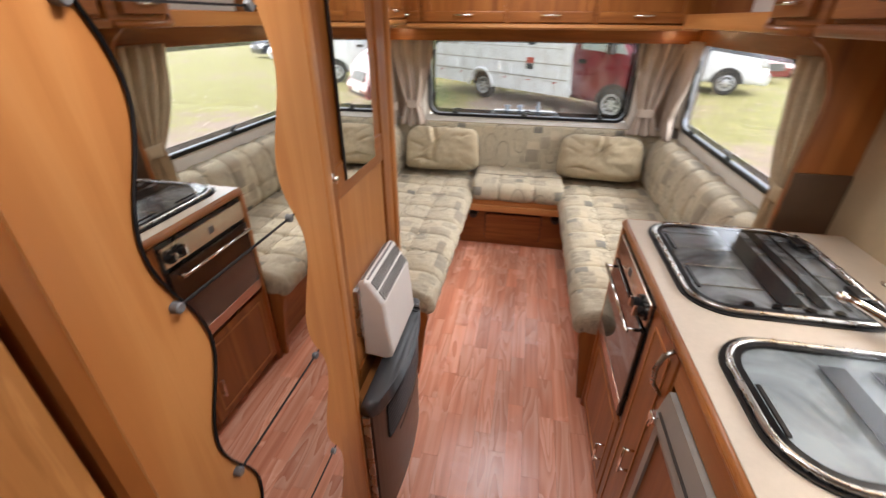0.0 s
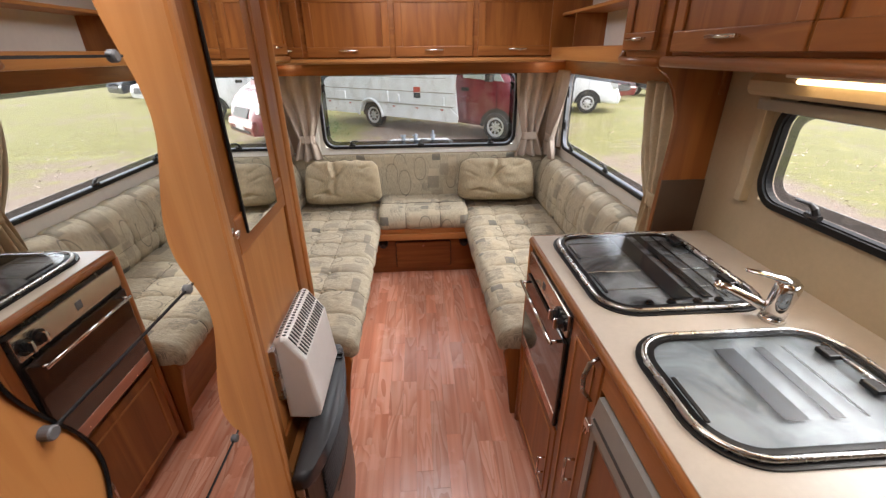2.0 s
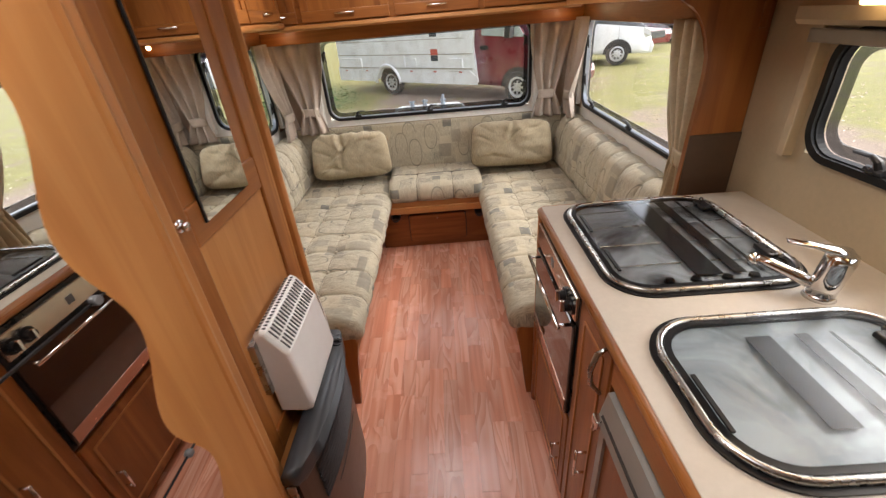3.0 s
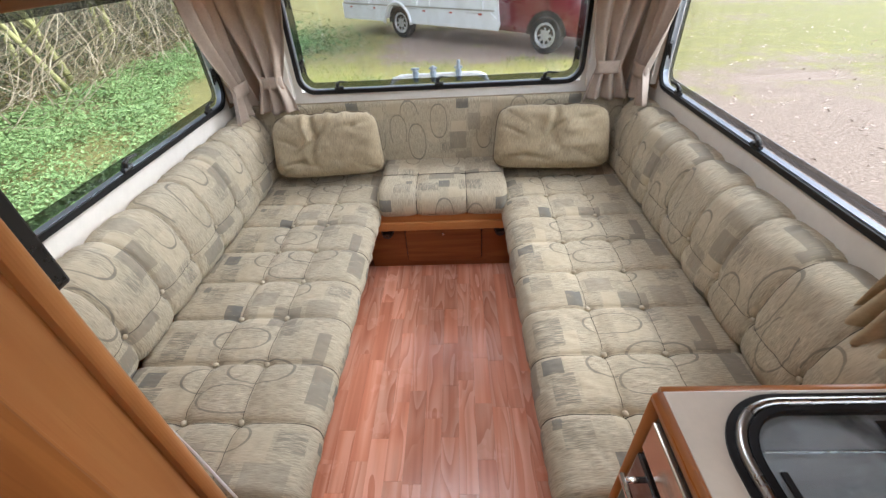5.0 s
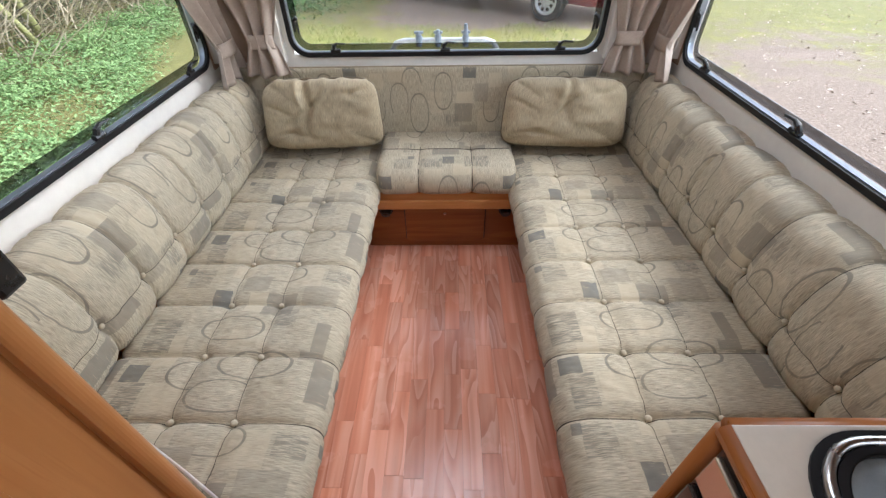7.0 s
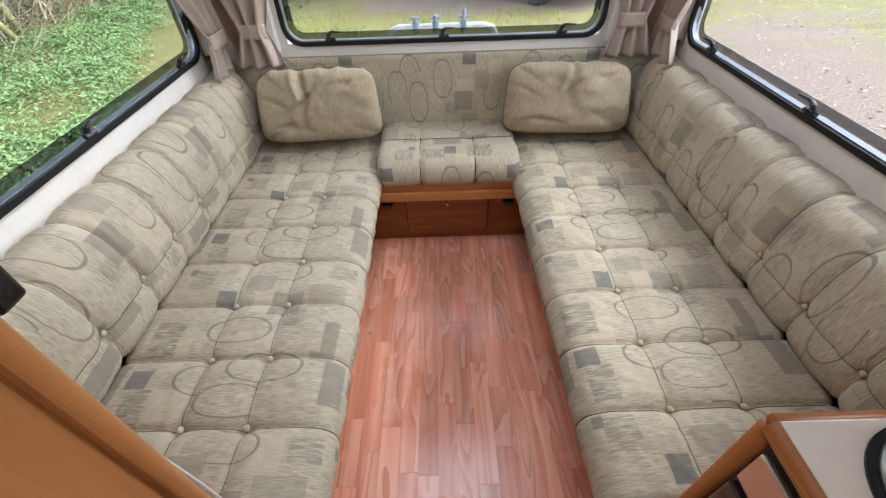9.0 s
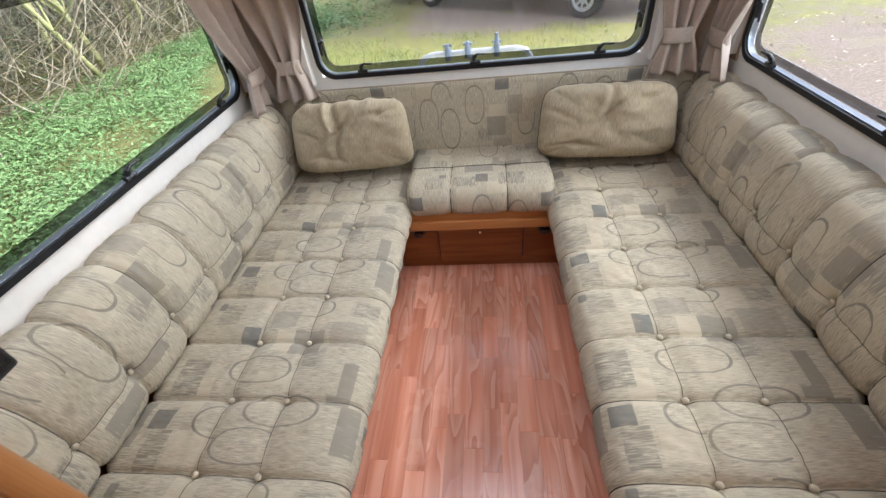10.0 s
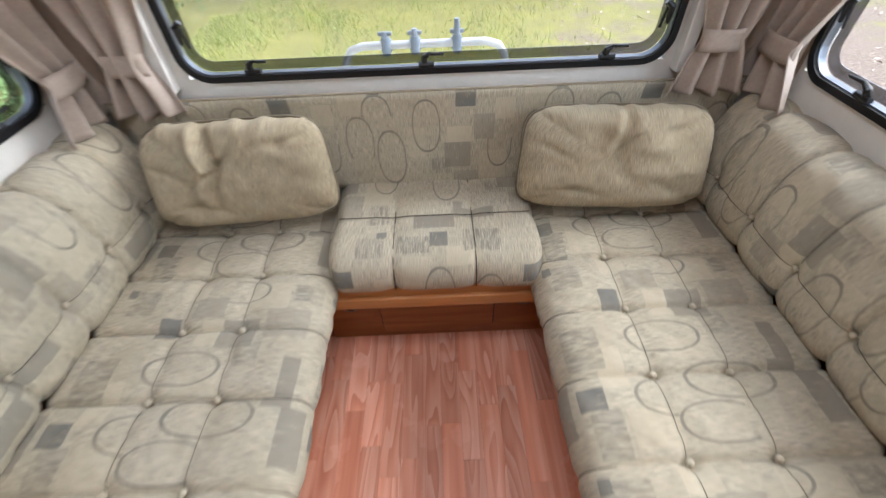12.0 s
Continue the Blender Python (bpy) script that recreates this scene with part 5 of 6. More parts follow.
def curtain(name, a_top, b_top, tie, tie_w, z_top, z_tie, z_bot, out, pleats, material, label, gather=1.0, seed=0.0):
    """A hanging curtain drawn together by a tie-back. a_top, b_top: the rail's ends; tie: its middle at the band; out: towards the room."""
    a, b, t, out = Vector(a_top), Vector(b_top), Vector(tie), Vector(out).normalized()
    run = (b - a).normalized()
    ob = thing(name, (*t.xy, z_bot), label, "curtain", "curtains")

    def fn(s, q):
        z = z_top + (z_bot - z_top) * s
        if z > z_tie:
            f = ((z_top - z) / (z_top - z_tie)) ** 1.6
            w = (b - a).length * (1 - f) + tie_w * f
            c = (a + b) / 2 * (1 - f) + t * f
        else:
            f = min(1.0, (z_tie - z) / (z_tie - z_bot))
            w = tie_w * (1 + 1.0 * f ** 0.8)
            c = t
        k = q - 0.5
        fold = math.sin(2 * math.pi * pleats * q + 0.9 * math.sin(5 * s + seed)) * (0.75 + 0.5 * noise.noise((q * 4, s * 2, seed)))
        deep = 0.027 * gather * min(1.0, w / 0.12)
        p = c + run * (k * w) + out * (fold * deep + 0.02)
        return (p.x, p.y, z + 0.006 * math.sin(9 * q + seed) * (s > 0.98)), (q * w, z)

    cloth = part("cloth", sheet(fn, 44, pleats * 18), material, ob, "", True)
    cloth.modifiers.new("thickness", "SOLIDIFY").thickness = 0.003
    n = 20
    band_pts = []
    for k in range(n):
        u = 2 * math.pi * k / n
        c = t + run * (tie_w * 0.56 * math.cos(u)) + out * (0.02 + 0.026 * math.sin(u))
        band_pts.append(c)

    def band(s, q):
        c = band_pts[int(round(q * n)) % n]
        return (c.x, c.y, z_tie - 0.028 + 0.056 * s + 0.004 * math.sin(6 * q)), (q * 0.2, s * 0.05)

    tb = part("tie_band", sheet(band, 4, n), material, ob, "tie-back band", True)
    tb.modifiers.new("thickness", "SOLIDIFY").thickness = 0.004
    return ob


Z0 = 1.39
CORNER_SHADE = plain_mat("brown_corner_shade", (0.36, 0.25, 0.175), 0.85, vary=0.1, scale=90, relief=0.3)
# brown sheets added over the corner walls to paint in their shade
for side in (-1, 1):
    shade_sheets = thing("corner_shade_sheets", (side * 0.9, 3.3, 0.84), "brown sheets added as wall shade behind the tied corner curtains", "panel", "corner linings")
    part("front_sheet", box(*sorted((side * 0.74, side * 1.026)), 3.303, 3.309, 0.845, 1.39, 0.001), CORNER_SHADE, shade_sheets)
    part("side_sheet", box(*sorted((side * 1.025, side * 1.031)), 3.206, 3.302, 0.845, 1.39, 0.001), CORNER_SHADE, shade_sheets)
curtain("curtain", (-0.955, 3.255, 0), (-0.64, 3.255, 0), (-0.80, 3.255, 0), 0.105, Z0, 0.95, 0.805, (0, -1, 0), 3, CURTAIN, "beige gathered curtain tied back beside the front window", 1.0, 1.0)
curtain("curtain", (0.955, 3.255, 0), (0.675, 3.255, 0), (0.80, 3.255, 0), 0.105, Z0, 0.95, 0.805, (0, -1, 0), 3, CURTAIN, "beige gathered curtain tied back beside the front window", 1.0, 2.0)
curtain("curtain", (-0.985, 3.25, 0), (-0.985, 2.98, 0), (-0.955, 3.185, 0), 0.12, Z0, 0.94, 0.805, (1, 0, 0), 3, CURTAIN, "beige gathered curtain tied back in the front corner", 1.0, 3.0)
curtain("curtain", (0.985, 3.25, 0), (0.985, 3.04, 0), (0.955, 3.20, 0), 0.12, Z0, 0.94, 0.805, (-1, 0, 0), 3, CURTAIN, "beige gathered curtain tied back in the front corner", 1.0, 4.0)
curtain("curtain", (0.985, 1.66, 0), (0.985, 2.03, 0), (0.94, 1.715, 0), 0.12, Z0, 0.965, 0.76, (-1, 0, 0), 5, CURTAIN_GOLD, "gold-beige curtain tied back behind the partition", 1.2, 5.0)

# ---------------------------------------------------------------- outside
setting("ground", box(-400, 400, -400, 400, FLOOR_OUT - 0.3, FLOOR_OUT, 0), GROUND, "mossy grass and bare stony earth", "ground")


def lattice(origin, way):
    """Local to world: s along the vehicle, d away from its seen side, h above the ground."""
    f = Vector((way[0], way[1], 0)).normalized()
    away = Vector((-f.y, f.x, 0))
    o = Vector((origin[0], origin[1], FLOOR_OUT))
    return lambda s, d, h: o + f * s + away * d + Vector((0, 0, h))


def slab(at, outline, d0, d1, bevel=0.0):
    bm = prism(outline, "y", d0, d1, bevel)
    for v in bm.verts:
        v.co = at(v.co.x, v.co.y, v.co.z)
    return bm


def arched(s0, s1, base, wheels, radius, rest):
    """A side outline whose lower edge is cut by wheel arches."""
    pts = [(s0, base)]
    for c in wheels:
        if s0 < c - radius and c + radius < s1:
            pts += [(c - radius * math.cos(math.pi * k / 12), max(base, 0.33 + radius * math.sin(math.pi * k / 12))) for k in range(13)]
    return pts + [(s1, base)] + rest


def wheel_parts(owner, at, s, d, r=0.335):
    n = 24

    def circle(rad, depth):
        return [at(s + rad * math.cos(2 * math.pi * k / n), depth, r + rad * math.sin(2 * math.pi * k / n)) for k in range(n)]

    def lathe(rows):
        bm = bmesh.new()
        vs = [[bm.verts.new(p) for p in circle(rad, dep)] for rad, dep in rows]
        for a, b in zip(vs, vs[1:]):
            for k in range(n):
                bm.faces.new((a[k], a[(k + 1) % n], b[(k + 1) % n], b[k]))
        bm.faces.new(vs[-1])
        return bm

    w = part("wheel", lathe([(r * 0.9, d + 0.2), (r, d + 0.18), (r, d + 0.03), (r * 0.94, d), (r * 0.68, d), (r * 0.66, d + 0.05)]), TYRE, owner, "black tyre")
    rim = part("rim", lathe([(r * 0.66, d + 0.04), (r * 0.66, d), (r * 0.58, d - 0.004), (r * 0.52, d + 0.03), (r * 0.12, d + 0.012)]), SILVER, w, "silver steel wheel trim")
    for k in range(8):
        a = 2 * math.pi * (k + 0.5) / 8
        hole = [(s + r * q * math.cos(a + e), r + r * q * math.sin(a + e)) for q, e in ((0.30, -0.16), (0.47, -0.2), (0.47, 0.2), (0.30, 0.16))]
        part("vent_hole", slab(at, hole, d - 0.001, d + 0.02), TYRE, rim)


def cab_mesh(at):
    """A van cab drawn from cross-sections: upright sides, leaning glass, sloped screen and rounded nose."""
    bm = bmesh.new()
    rows = []
    for st, top, inset, low in ((2.86, 2.24, 0.06, 0.36), (3.45, 2.2, 0.06, 0.34), (3.75, 1.93, 0.06, 0.34), (4.05, 1.64, 0.06, 0.34), (4.32, 1.37, 0.065, 0.34), (4.58, 1.22, 0.09, 0.33),
                                (4.78, 1.07, 0.15, 0.31), (4.92, 0.90, 0.26, 0.30), (5.0, 0.72, 0.38, 0.30), (5.03, 0.5, 0.46, 0.32)):
        shoulder = min(1.32, top - 0.07)
        tuck = inset + 0.13 * max(0.0, top - 1.32) + 0.09
        half = [(inset + 0.03, low), (inset, low + 0.12), (inset, shoulder), (tuck - 0.05, top - 0.03), (tuck + 0.08, top)]
        rows.append([bm.verts.new(at(st, d, h)) for d, h in half + [(2.11 - d, h) for d, h in reversed(half)]])
    n = len(rows[0])
    for a, b in zip(rows, rows[1:]):
        for k in range(n):
            bm.faces.new((a[k], a[(k + 1) % n], b[(k + 1) % n], b[k]))
    bm.faces.new(rows[0][::-1])
    bm.faces.new(rows[-1])
    return bm


def motorhome(origin, way, cab_mat, label, full=True):
    at = lattice(origin, way)
    van = thing("motorhome", tuple(at(1.5, 1, 0)), label, "motorhome", "motorhomes outside")
    wb = 4.0
    body = arched(-2.05, 2.95, 0.42, [0.0], 0.42, [(2.93, 0.60), (2.86, 1.2), (2.9, 2.2), (3.9, 2.45), (3.7, 2.85), (-2.0, 2.85)])
    part("body", slab(at, body, 0.0, 2.2, 0.02), VAN_WHITE, van, "white coachbuilt body")
    part("skirt", slab(at, arched(-2.06, 2.95, 0.36, [0.0], 0.44, [(3.0, 0.5), (2.7, 0.72), (-2.06, 0.72)]), -0.03, 0.0, 0.004), VAN_WHITE, van, "white side skirt")
    part("cab", cab_mesh(at), cab_mat, van, "painted cab", True)

    def lean(st, d, h):
        return at(st, d + 0.13 * max(0.0, h - 1.32), h)

    part("side_window", slab(lean, [(3.06, 1.40), (3.74, 1.36), (3.56, 2.02), (3.06, 2.04)], 0.042, 0.064), CAB_GLASS, van, "pale cab side window")
    part("side_window", slab(lean, [(3.80, 1.36), (4.16, 1.34), (3.66, 1.96)], 0.042, 0.064), CAB_GLASS, van, "pale quarter window")
    part("windscreen", slab(at, [(4.30, 1.38), (4.33, 1.41), (3.57, 2.13), (3.54, 2.10)], 0.24, 1.86), DARK_GLASS, van, "sloped windscreen")
    part("bumper", slab(at, [(4.58, 0.30), (5.04, 0.30), (5.08, 0.48), (5.04, 0.62), (4.58, 0.62)], 0.30, 1.80, 0.03), cab_mat, van)
    part("grille", slab(at, [(5.0, 0.66), (5.05, 0.66), (4.95, 0.86), (4.90, 0.86)], 0.6, 1.5), TYRE, van, "black grille")
    part("headlight", slab(at, [(4.60, 0.92), (4.94, 0.78), (4.90, 0.94), (4.66, 1.10)], 0.12, 0.45), SILVER, van, "headlight")
    part("bonnet_seam", tube([at(4.35, 0.16, 1.372), at(4.6, 0.3, 1.222), at(4.62, 1.05, 1.225), at(4.6, 1.8, 1.222)], 0.008, 6), TYRE, van)
    part("number_plate", slab(at, rounded(0.05, 0.11, 0.01, 2, 5.06, 0.45), 0.8, 1.3), SILVER, van)
    part("lower_intake", slab(at, [(5.03, 0.34), (5.07, 0.34), (5.085, 0.40), (5.05, 0.40)], 0.5, 1.6), TYRE, van, "black lower intake")
    mirror = part("wing_mirror", slab(at, [(3.78, 1.34), (3.92, 1.34), (3.95, 1.66), (3.80, 1.68)], -0.18, 0.02, 0.02), TYRE, van, "black wing mirror")
    part("mirror_face", slab(at, [(3.765, 1.37), (3.78, 1.37), (3.80, 1.64), (3.785, 1.64)], -0.16, -0.02), VAN_WHITE, mirror)
    part("door_handle", slab(at, rounded(0.22, 0.09, 0.03, 3, 3.13, 1.15), 0.044, 0.062), TYRE, van, "black door handle")
    for s0, s1, h0, h1 in ((2.985, 2.997, 0.5, 2.05), (3.99, 4.0, 0.72, 1.30)):
        part("door_gap", slab(lean, [(s0, h0), (s1, h0), (s1, h1), (s0, h1)], 0.052, 0.064), TYRE, van)
    for st, face in ((0.0, 0.1), (wb, 0.05)):
        arch = [(st + 0.43 * math.cos(math.pi * k / 12), 0.33 + 0.43 * math.sin(math.pi * k / 12)) for k in range(13)]
        part("wheel_arch", slab(at, arch, face, face + 0.4), TYRE, van, "dark wheel arch")
        wheel_parts(van, at, st, face - 0.025)
    lip = [(0.455 * math.cos(math.pi * k / 12), 0.33 + 0.455 * math.sin(math.pi * k / 12)) for k in range(13)]
    part("arch_lip", tube([at(a, -0.035, h) for a, h in lip], 0.035, 8), VAN_WHITE, van, "white wheel arch lip", True)
    part("waist_line", slab(at, [(-2.0, 1.02), (2.84, 1.02), (2.84, 1.045), (-2.0, 1.045)], -0.006, 0.0), GREY_TRIM, van)
    part("waist_line", slab(at, [(-2.0, 1.36), (2.6, 1.36), (2.6, 1.375), (-2.0, 1.375)], -0.005, 0.0), GREY_TRIM, van)
    part("skirt_line", slab(at, [(-2.0, 0.70), (2.84, 0.70), (2.84, 0.73), (-2.0, 0.73)], -0.04, 0.0), GREY_TRIM, van, "grey trim strip")
    part("window", slab(at, rounded(1.1, 0.5, 0.06, 4, 1.75, 1.97), -0.02, 0.0), DARK_GLASS, van, "dark side window")
    part("window", slab(at, rounded(0.8, 0.55, 0.06, 4, -1.3, 1.85), -0.02, 0.0), DARK_GLASS, van, "dark side window")
    for c, h, w, t in ((-1.45, 0.83, 0.9, 0.26), (0.55, 0.85, 0.28, 0.34), (2.35, 0.80, 0.42, 0.28), (1.02, 0.82, 0.12, 0.26)):
        part("locker_flap", slab(at, rounded(w, t, 0.03, 3, c, h), -0.035, 0.0, 0.003), VAN_WHITE, van, "white locker flap")
        part("flap_edge", merge(slab(at, [(c - w / 2, h - t / 2 - 0.012), (c + w / 2, h - t / 2 - 0.012), (c + w / 2, h - t / 2), (c - w / 2, h - t / 2)], -0.034, 0.0)), GREY_TRIM, van)
    for h, m in ((0.88, DARK_GLASS), (1.02, STRIPE_RED), (1.42, DARK_GLASS)):
        part("decal", slab(at, [(1.58, h), (1.80, h), (1.80, h + 0.13), (1.58, h + 0.13)], -0.009, 0.0), m, van, "square decal")
    for k in range(5):
        part("lettering_bar", slab(at, [(-1.75 + 0.16 * k, 1.34), (-1.64 + 0.16 * k, 1.34), (-1.64 + 0.16 * k, 1.40), (-1.75 + 0.16 * k, 1.40)], -0.003, 0.0), GREY_TRIM, van)
    for s in (-1.7, -0.8, 0.9, 1.7, 2.5):
        part("marker_lamp", slab(at, rounded(0.09, 0.035, 0.012, 3, s, 0.64), -0.038, -0.03), STRIPE_RED, van, "orange marker lamp")
    return van


def parked_car(origin, way, paint, label):
    at = lattice(origin, way)
    car = thing("car", tuple(at(1.3, 0.8, 0)), label, "car", "parked cars outside")
    side = arched(-0.85, 3.4, 0.22, [0.0, 2.55], 0.37, [(3.45, 0.5), (3.35, 0.72), (2.6, 0.92), (-0.7, 0.95), (-0.88, 0.6)])
    part("body", slab(at, side, 0.0, 1.7, 0.04), paint, car)
    part("cabin", slab(at, [(-0.62, 0.93), (2.45, 0.91), (1.75, 1.42), (0.2, 1.46), (-0.45, 1.3)], 0.12, 1.58, 0.05), paint, car)
    part("side_glass", slab(at, [(-0.4, 0.98), (2.15, 0.96), (1.68, 1.36), (0.2, 1.4), (-0.3, 1.25)], 0.105, 0.12), DARK_GLASS, car, "dark side glass")
    part("windscreen", slab(at, [(2.48, 0.93), (2.5, 0.93), (1.82, 1.42), (1.78, 1.42)], 0.2, 1.5), DARK_GLASS, car)
    part("grille", slab(at, [(3.40, 0.42), (3.47, 0.42), (3.44, 0.66), (3.38, 0.66)], 0.4, 1.3), TYRE, car)
    part("headlight", slab(at, [(3.0, 0.68), (3.40, 0.62), (3.36, 0.74), (3.05, 0.82)], -0.005, 0.4), SILVER, car)
    for s in (0.0, 2.55):
        wheel_parts(car, at, s, 0.02, 0.31)
    return car


VAN_WHITE = plain_mat("white_van_paint", (0.68, 0.69, 0.71), 0.3, vary=0.04, scale=4, coat=0.3)
VAN_RED = plain_mat("dark_red_paint", (0.15, 0.014, 0.025), 0.3, vary=0.1, scale=4, coat=0.5)
STRIPE_RED = plain_mat("faded_red", (0.42, 0.08, 0.06), 0.5)
CAR_SILVER = plain_mat("silver_car_paint", (0.5, 0.51, 0.53), 0.3, 0.3, coat=0.4)
CAR_DARK = plain_mat("dark_car_paint", (0.03, 0.035, 0.05), 0.3, coat=0.5)
TYRE = plain_mat("tyre_black", (0.02, 0.02, 0.02), 0.8)
SILVER = plain_mat("wheel_silver", (0.55, 0.56, 0.58), 0.35, 0.5)
CAB_GLASS = plain_mat("pale_cab_glass", (0.34, 0.38, 0.36), 0.1, relief=0.0)
DARK_GLASS = plain_mat("dark_vehicle_glass", (0.06, 0.07, 0.08), 0.12, relief=0.0)
motorhome((-1.30, 12.65), (0.78, -0.64), VAN_RED, "white motorhome with dark red cab parked on the grass")
motorhome((1.95, 15.9), (0.955, -0.30), VAN_WHITE, "white motorhome parked further off on the grass")
parked_car((6.3, 20.8), (0.42, -0.9), VAN_RED, "dark red car parked at the field edge")
parked_car((8.6, 22.4), (0.6, -0.8), CAR_SILVER, "silver car parked at the field edge")
parked_car((11.6, 25.5), (0.6, -0.8), CAR_DARK, "dark blue car parked at the field edge")

# carrier rail on the nose of the van
rack = thing("carrier_rail", (0, 3.45, 0.6), "pale grey tube carrier rail with three clamps outside the nose", "rack")
Y = 3.5
hoop = [(-0.30, 3.34, 0.70), (-0.285, 3.42, 0.72), (-0.27, Y, 0.79), (-0.262, Y, 0.84), (-0.24, Y, 0.872), (-0.20, Y, 0.884), (0.20, Y, 0.884), (0.24, Y, 0.872), (0.262, Y, 0.84), (0.27, Y, 0.79), (0.285, 3.42, 0.72), (0.30, 3.34, 0.70)]
part("tube", tube(hoop, 0.013, 12), plain_mat("pale_grey_tube", (0.62, 0.64, 0.66), 0.35), rack, "", True)
for x, tall in ((-0.124, 0.0), (-0.03, 0.006), (0.104, 0.03)):
    c = part("clamp", merge(tube([(x, Y - 0.016, 0.86), (x, Y - 0.016, 0.915)], 0.014, 12), tube([(x, Y, 0.866), (x, Y, 0.902)], 0.018, 12)), plain_mat("blue_grey_clamp", (0.20, 0.25, 0.32), 0.45), rack, "blue-grey plastic clamp")
    part("clamp_knob", merge(tube([(x, Y - 0.016, 0.915), (x, Y - 0.016, 0.93 + tall)], [0.012, 0.008], 10), box(x - 0.022, x + 0.022, Y - 0.022, Y - 0.01, 0.918, 0.93, 0.003)), plain_mat("blue_grey_knob", (0.26, 0.31, 0.38), 0.45), c)

# ---------------------------------------------------------------- hedge and ground plants
rng = random.Random(11)


def leaf_sheet(count, place, size, name, material, label, category):
    """A great many small folded leaves in one mesh."""
    verts, faces = [], []
    for _ in range(count):
        x, y, z = place()
        s = rng.uniform(*size)
        yaw, tip = rng.uniform(0, 6.283), rng.uniform(-0.7, 0.5)
        f = Vector((math.cos(yaw) * math.cos(tip), math.sin(yaw) * math.cos(tip), math.sin(tip)))
        w = Vector((-math.sin(yaw), math.cos(yaw), rng.uniform(-0.5, 0.5))).normalized()
        o = Vector((x, y, z))
        i = len(verts)
        verts += [o, o + f * s * 0.45 + w * s * 0.3, o + f * s, o + f * s * 0.45 - w * s * 0.3, o + f * s * 0.5 - Vector((0, 0, s * 0.1))]
        faces += [(i, i + 1, i + 4), (i + 1, i + 2, i + 4), (i + 2, i + 3, i + 4), (i + 3, i, i + 4)]
    me = bpy.data.meshes.new(name)
    me.from_pydata([tuple(v) for v in verts], [], faces)
    me.materials.append(material)
    return tagged(new(name, me), label, category, "", "stuff")


def nettle_place():
    while True:
        x, y = rng.uniform(-6.9, -2.0), rng.uniform(-4.0, 14.0)
        if x > -2.35 - max(0.0, y - 3.0) * 0.42 - max(0.0, 1.0 - y) * 0.5 + 0.7 * noise.noise((y * 0.9, x * 0.4, 11.0)) + rng.uniform(-0.25, 0.35):
            continue
        if noise.noise((x * 0.8, y * 0.8, 3.0)) + rng.uniform(-0.35, 0.35) > -0.18 - 0.1 * (x < -3.5) - 0.25 * (x > -4.6):
            hump = 0.12 + 0.12 * noise.noise((x * 2.2, y * 2.2, 8.0))
            return x, y, FLOOR_OUT + rng.uniform(0.01, max(0.03, hump + 0.06))


NETTLE = leaf_mat("nettle_leaf", (0.11, 0.20, 0.055), (0.235, 0.345, 0.125))
leaf_sheet(110000, nettle_place, (0.028, 0.06), "nettles", NETTLE, "low bright green nettles along the hedge", "plants")
leaf_sheet(3500, lambda: (rng.gauss(-3.7, 0.7), rng.gauss(11.6, 0.8), FLOOR_OUT + abs(rng.gauss(0, 0.24))), (0.05, 0.10), "brambles", leaf_mat("bramble_leaf", (0.03, 0.09, 0.02), (0.12, 0.22, 0.06)), "dark green brambles at the field corner", "plants")
leaf_sheet(16000, lambda: (rng.uniform(-11, -6.9), rng.uniform(1, 19), FLOOR_OUT + rng.uniform(0.02, 2.6) * rng.random()), (0.05, 0.11), "hedge_leaves", leaf_mat("ivy_leaf", (0.025, 0.05, 0.015), (0.11, 0.13, 0.05)), "dull green ivy in the hedge bottom", "plants")
leaf_sheet(9000, lambda: (rng.uniform(-9.5, -5.6), rng.uniform(1, 17), FLOOR_OUT + rng.uniform(0.004, 0.03)), (0.04, 0.09), "leaf_litter", leaf_mat("dead_leaf", (0.12, 0.06, 0.03), (0.33, 0.22, 0.13)), "brown dead leaves under the hedge", "leaves")
leaf_sheet(2600, lambda: (rng.uniform(1.6, 9), rng.uniform(1, 14), FLOOR_OUT + rng.uniform(0.002, 0.01)), (0.03, 0.07), "fallen_leaves", leaf_mat("pale_dead_leaf", (0.25, 0.15, 0.10), (0.62, 0.52, 0.42)), "pale fallen leaves scattered on the track", "leaves")


def blade_sheet():
    """Short grass beside the van, thin blades in one mesh."""
    verts, faces = [], []
    for _ in range(26000):
        if rng.random() < 0.6:
            x, y = rng.uniform(-3.2, -1.2), rng.uniform(2, 9)
        else:
            x, y = rng.uniform(-3.0, 2.2), rng.uniform(5.5, 10)
        if noise.noise((x * 0.9, y * 0.9, 1.0)) < rng.uniform(-0.4, 0.25):
            continue
        h, a, b = rng.uniform(0.03, 0.09), rng.uniform(0, 6.28), rng.uniform(-0.05, 0.05)
        i = len(verts)
        dx, dy = 0.004 * math.cos(a), 0.004 * math.sin(a)
        verts += [(x - dx, y - dy, FLOOR_OUT), (x + dx, y + dy, FLOOR_OUT), (x + b, y + rng.uniform(-0.05, 0.05), FLOOR_OUT + h)]
        faces.append((i, i + 1, i + 2))
    me = bpy.data.meshes.new("grass")
    me.from_pydata(verts, [], faces)
    me.materials.append(leaf_mat("grass_blade", (0.14, 0.20, 0.03), (0.40, 0.42, 0.12)))
    return tagged(new("grass", me), "short yellow-green grass round the van", "grass", "", "stuff")


blade_sheet()


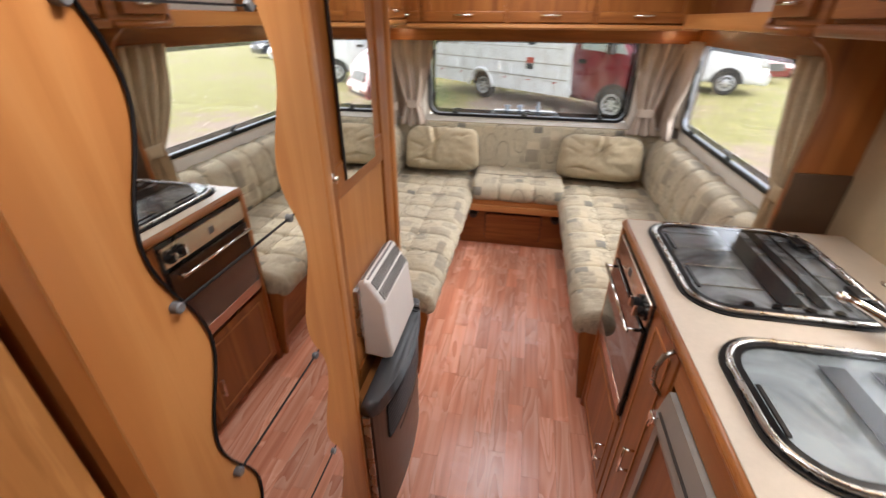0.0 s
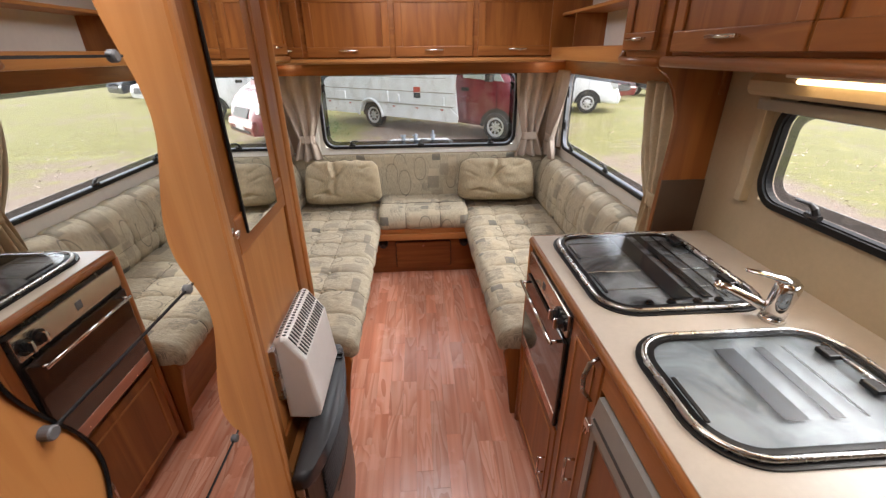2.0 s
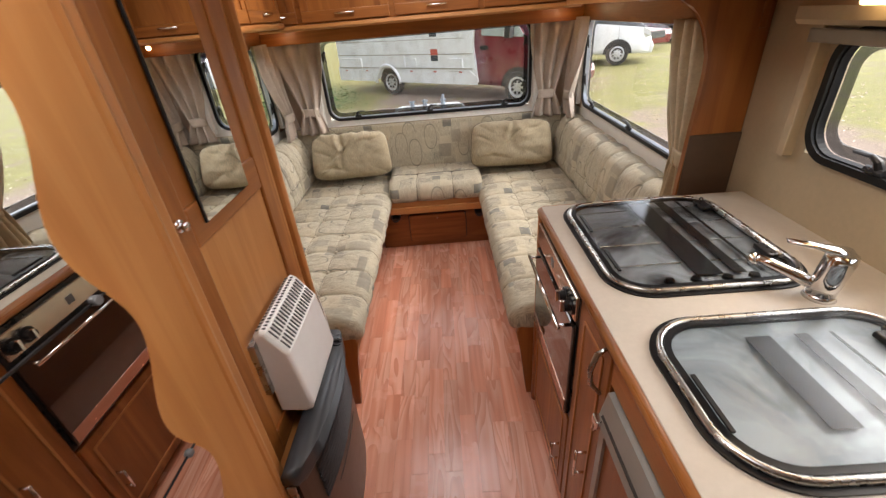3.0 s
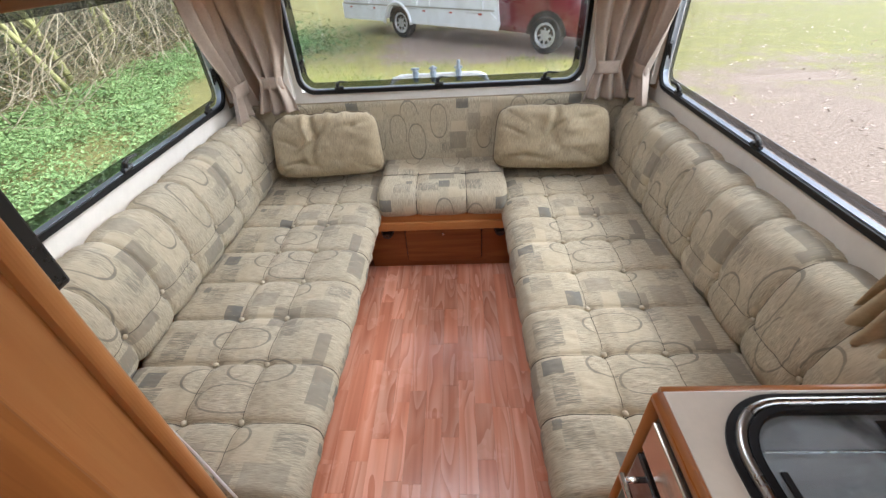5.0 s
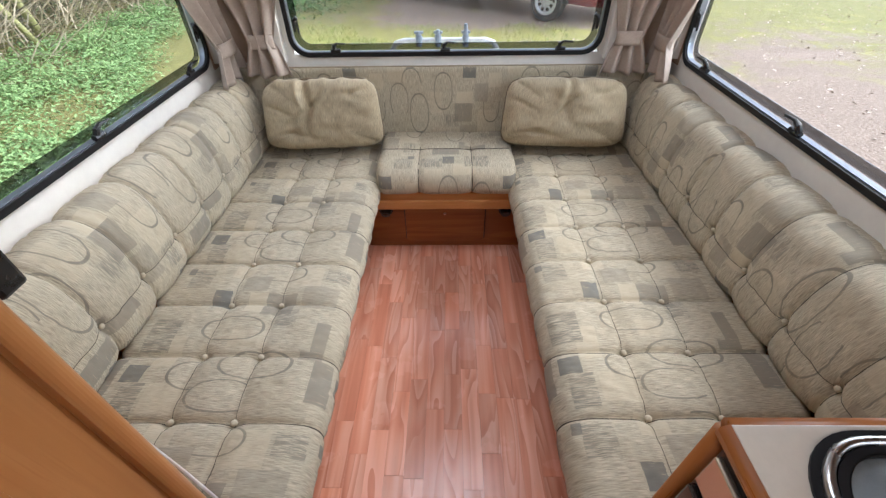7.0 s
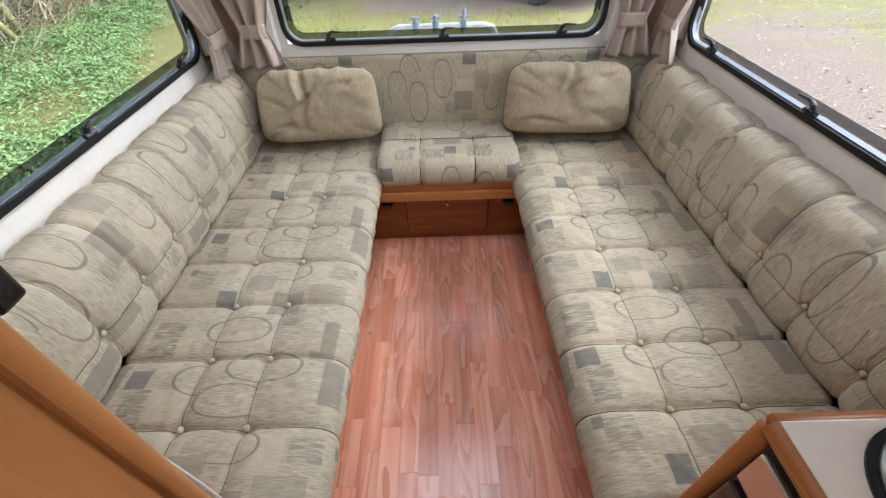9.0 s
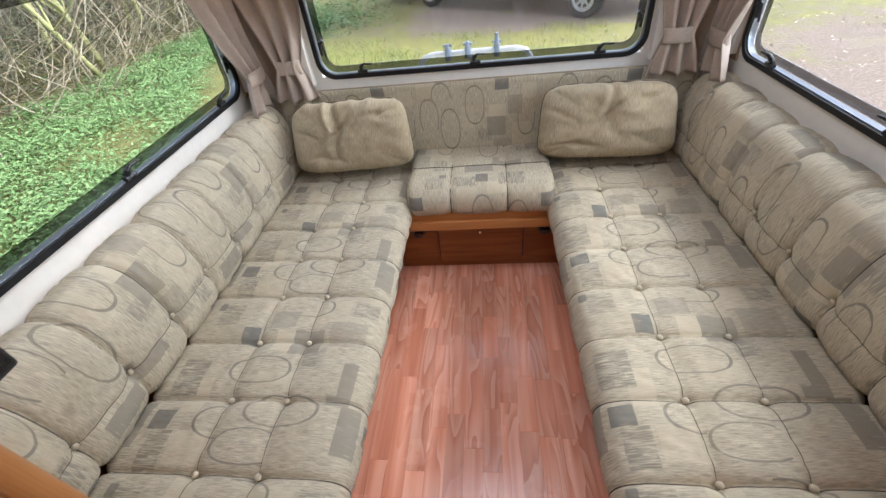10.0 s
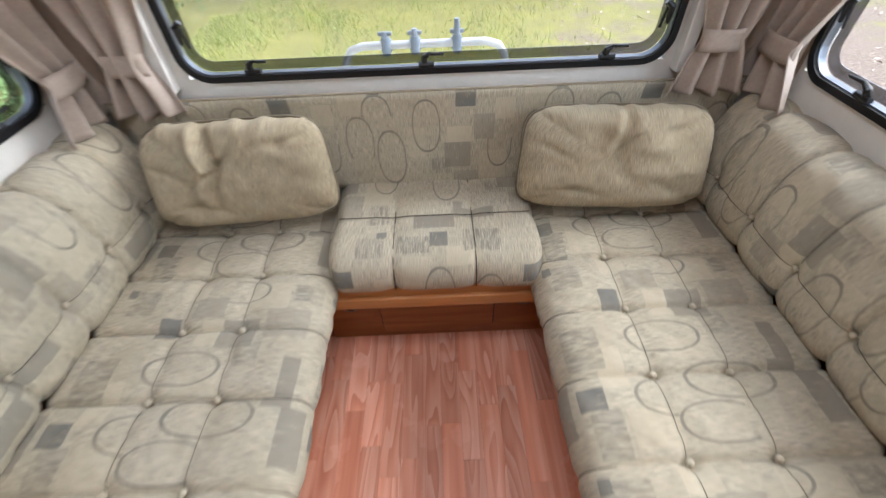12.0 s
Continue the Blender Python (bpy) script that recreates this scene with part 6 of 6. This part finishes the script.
def twig(start, way, length, r, bends=5, wander=0.35):
    p, d = Vector(start), Vector(way).normalized()
    pts, rad = [p.copy()], [r]
    for k in range(bends):
        d = (d + Vector((rng.uniform(-1, 1), rng.uniform(-1, 1), rng.uniform(-0.7, 0.6))) * wander).normalized()
        p = p + d * length / bends
        pts.append(p.copy())
        rad.append(r * (1 - 0.8 * (k + 1) / bends))
    return pts, rad


def tangle(count, x0, x1, name, material, label, z1=1.6):
    verts, faces = [], []
    for _ in range(count):
        start = (rng.uniform(x0, x1), rng.uniform(1.5, 18), FLOOR_OUT + rng.uniform(0.0, z1) * rng.random())
        pts, rad = twig(start, (rng.uniform(-0.6, 1), rng.uniform(-1, 1), rng.uniform(-0.1, 1.3)), rng.uniform(0.8, 2.6), rng.uniform(0.004, 0.014), 5, 0.4)
        i = len(verts)
        for p, r in zip(pts, rad):
            for k in range(3):
                a = 2.094 * k
                verts.append((p.x + r * math.cos(a), p.y + r * math.sin(a), p.z + r * math.cos(a + 1)))
        for s in range(len(pts) - 1):
            for k in range(3):
                a, b = i + 3 * s + k, i + 3 * s + (k + 1) % 3
                faces.append((a, b, b + 3, a + 3))
    me = bpy.data.meshes.new(name)
    me.from_pydata(verts, [], faces)
    me.materials.append(material)
    return tagged(new(name, me), label, "hedge", "", "stuff")


BARK = leaf_mat("grey_twig", (0.07, 0.055, 0.038), (0.27, 0.23, 0.16))
BARK_OLIVE = plain_mat("mossy_sapling_bark", (0.30, 0.29, 0.12), 0.85, vary=0.3, scale=14, relief=0.5)
tangle(2400, -10.5, -6.6, "hedge_twigs", BARK, "bare tangled grey-brown hedge twigs", 2.4)
tangle(500, -7.4, -6.0, "bramble_stems", leaf_mat("pale_twig", (0.25, 0.19, 0.12), (0.5, 0.42, 0.3)), "pale dry bramble stems at the hedge foot", 0.8)
for y, x, lean_y, lean_x, h, r in ((8.65, -6.74, -0.38, -0.1, 4.6, 0.05), (9.0, -6.95, -0.06, -0.06, 5.0, 0.06), (9.1, -7.1, -0.16, 0.05, 4.8, 0.04), (11.1, -7.4, -0.1, 0.1, 5.0, 0.055), (10.9, -7.6, 0.15, 0.0, 5.2, 0.05),
                                   (5.6, -7.1, -0.25, 0.0, 4.5, 0.05), (6.4, -7.8, 0.2, 0.1, 5.0, 0.06), (12.6, -7.6, -0.15, 0.0, 5.0, 0.055), (14.5, -7.9, 0.1, 0.0, 5.2, 0.07), (9.3, -8.2, 0.1, 0.1, 5.5, 0.06), (4.2, -7.6, -0.1, 0.05, 5.0, 0.06), (16.5, -7.5, 0.05, 0.1, 5.0, 0.06)):
    tree = thing("sapling", (x, y, FLOOR_OUT), "slim mossy sapling with bare branches in the hedge", "tree", "hedge saplings")
    pts, rad = twig((x, y, FLOOR_OUT - 0.05), (lean_x, lean_y, 1), h, r, 9, 0.05)
    part("trunk", tube(pts, rad, 9), BARK_OLIVE, tree, "", True)
    limbs = []
    for k in range(2, 9):
        for _ in range(2):
            a, b = twig(pts[k], (rng.uniform(-1, 1), rng.uniform(-1, 1), 0.8), rng.uniform(0.6, 1.5), rad[k] * 0.5, 5, 0.25)
            limbs.append(tube(a, b, 5))
    part("limbs", merge(*limbs), BARK_OLIVE, tree, "", True)


# the wood behind the hedge: an uneven wall of dark undergrowth with clumps in front
# its upper height is unseen, added to keep sky light off the left window
def woodland():
    def fn(s, q):
        y = -30 + 75 * s
        top = 10.5 + 1.6 * noise.noise((y * 0.22, 3.0, 1.0)) + 0.8 * noise.noise((y * 0.9, 5.0, 2.0))
        z = FLOOR_OUT - 0.1 + top * q
        x = -12.2 + 1.1 * noise.noise((y * 0.5, z * 0.6, 4.0)) + 0.5 * noise.noise((y * 1.7, z * 1.7, 9.0)) - 0.8 * q * q
        return (x, y, z), (y, z)
    bm = sheet(fn, 160, 26)
    me = bpy.data.meshes.new("woodland")
    bm.to_mesh(me)
    bm.free()
    me.materials.append(leaf_mat("dim_undergrowth", (0.03, 0.03, 0.016), (0.11, 0.095, 0.055)))
    return tagged(new("woodland", me), "dim brown wood behind the hedge, unseen height added to block sky light", "woodland", "", "stuff")


woodland()
leaf_sheet(14000, lambda: (rng.uniform(-12.4, -10.6), rng.uniform(-22, 36), FLOOR_OUT + rng.uniform(0.0, 10.5)), (0.25, 0.6), "woodland_clumps", leaf_mat("dull_clump", (0.035, 0.04, 0.018), (0.14, 0.13, 0.07)), "dull clumps of twigs and ivy, added up the wood's unseen height", "woodland")

# ---------------------------------------------------------------- floor strips
rng = random.Random(4)
W = 0.0645
x = -0.45
while x < 0.46:
    y = REAR + 0.02 - rng.random() * 0.5
    while y < 2.99:
        length = rng.choice((0.22, 0.3, 0.36, 0.44))
        a, b = max(y, REAR + 0.002), min(y + length, 2.99)
        if b - a > 0.03:
            plank = part("plank", box(x + 0.00025, x + W - 0.00025, a + 0.0004, b - 0.0004, -0.0045, 0.0, 0), PLANK, bpy.data.objects["floor"])
        y += length
    x += W
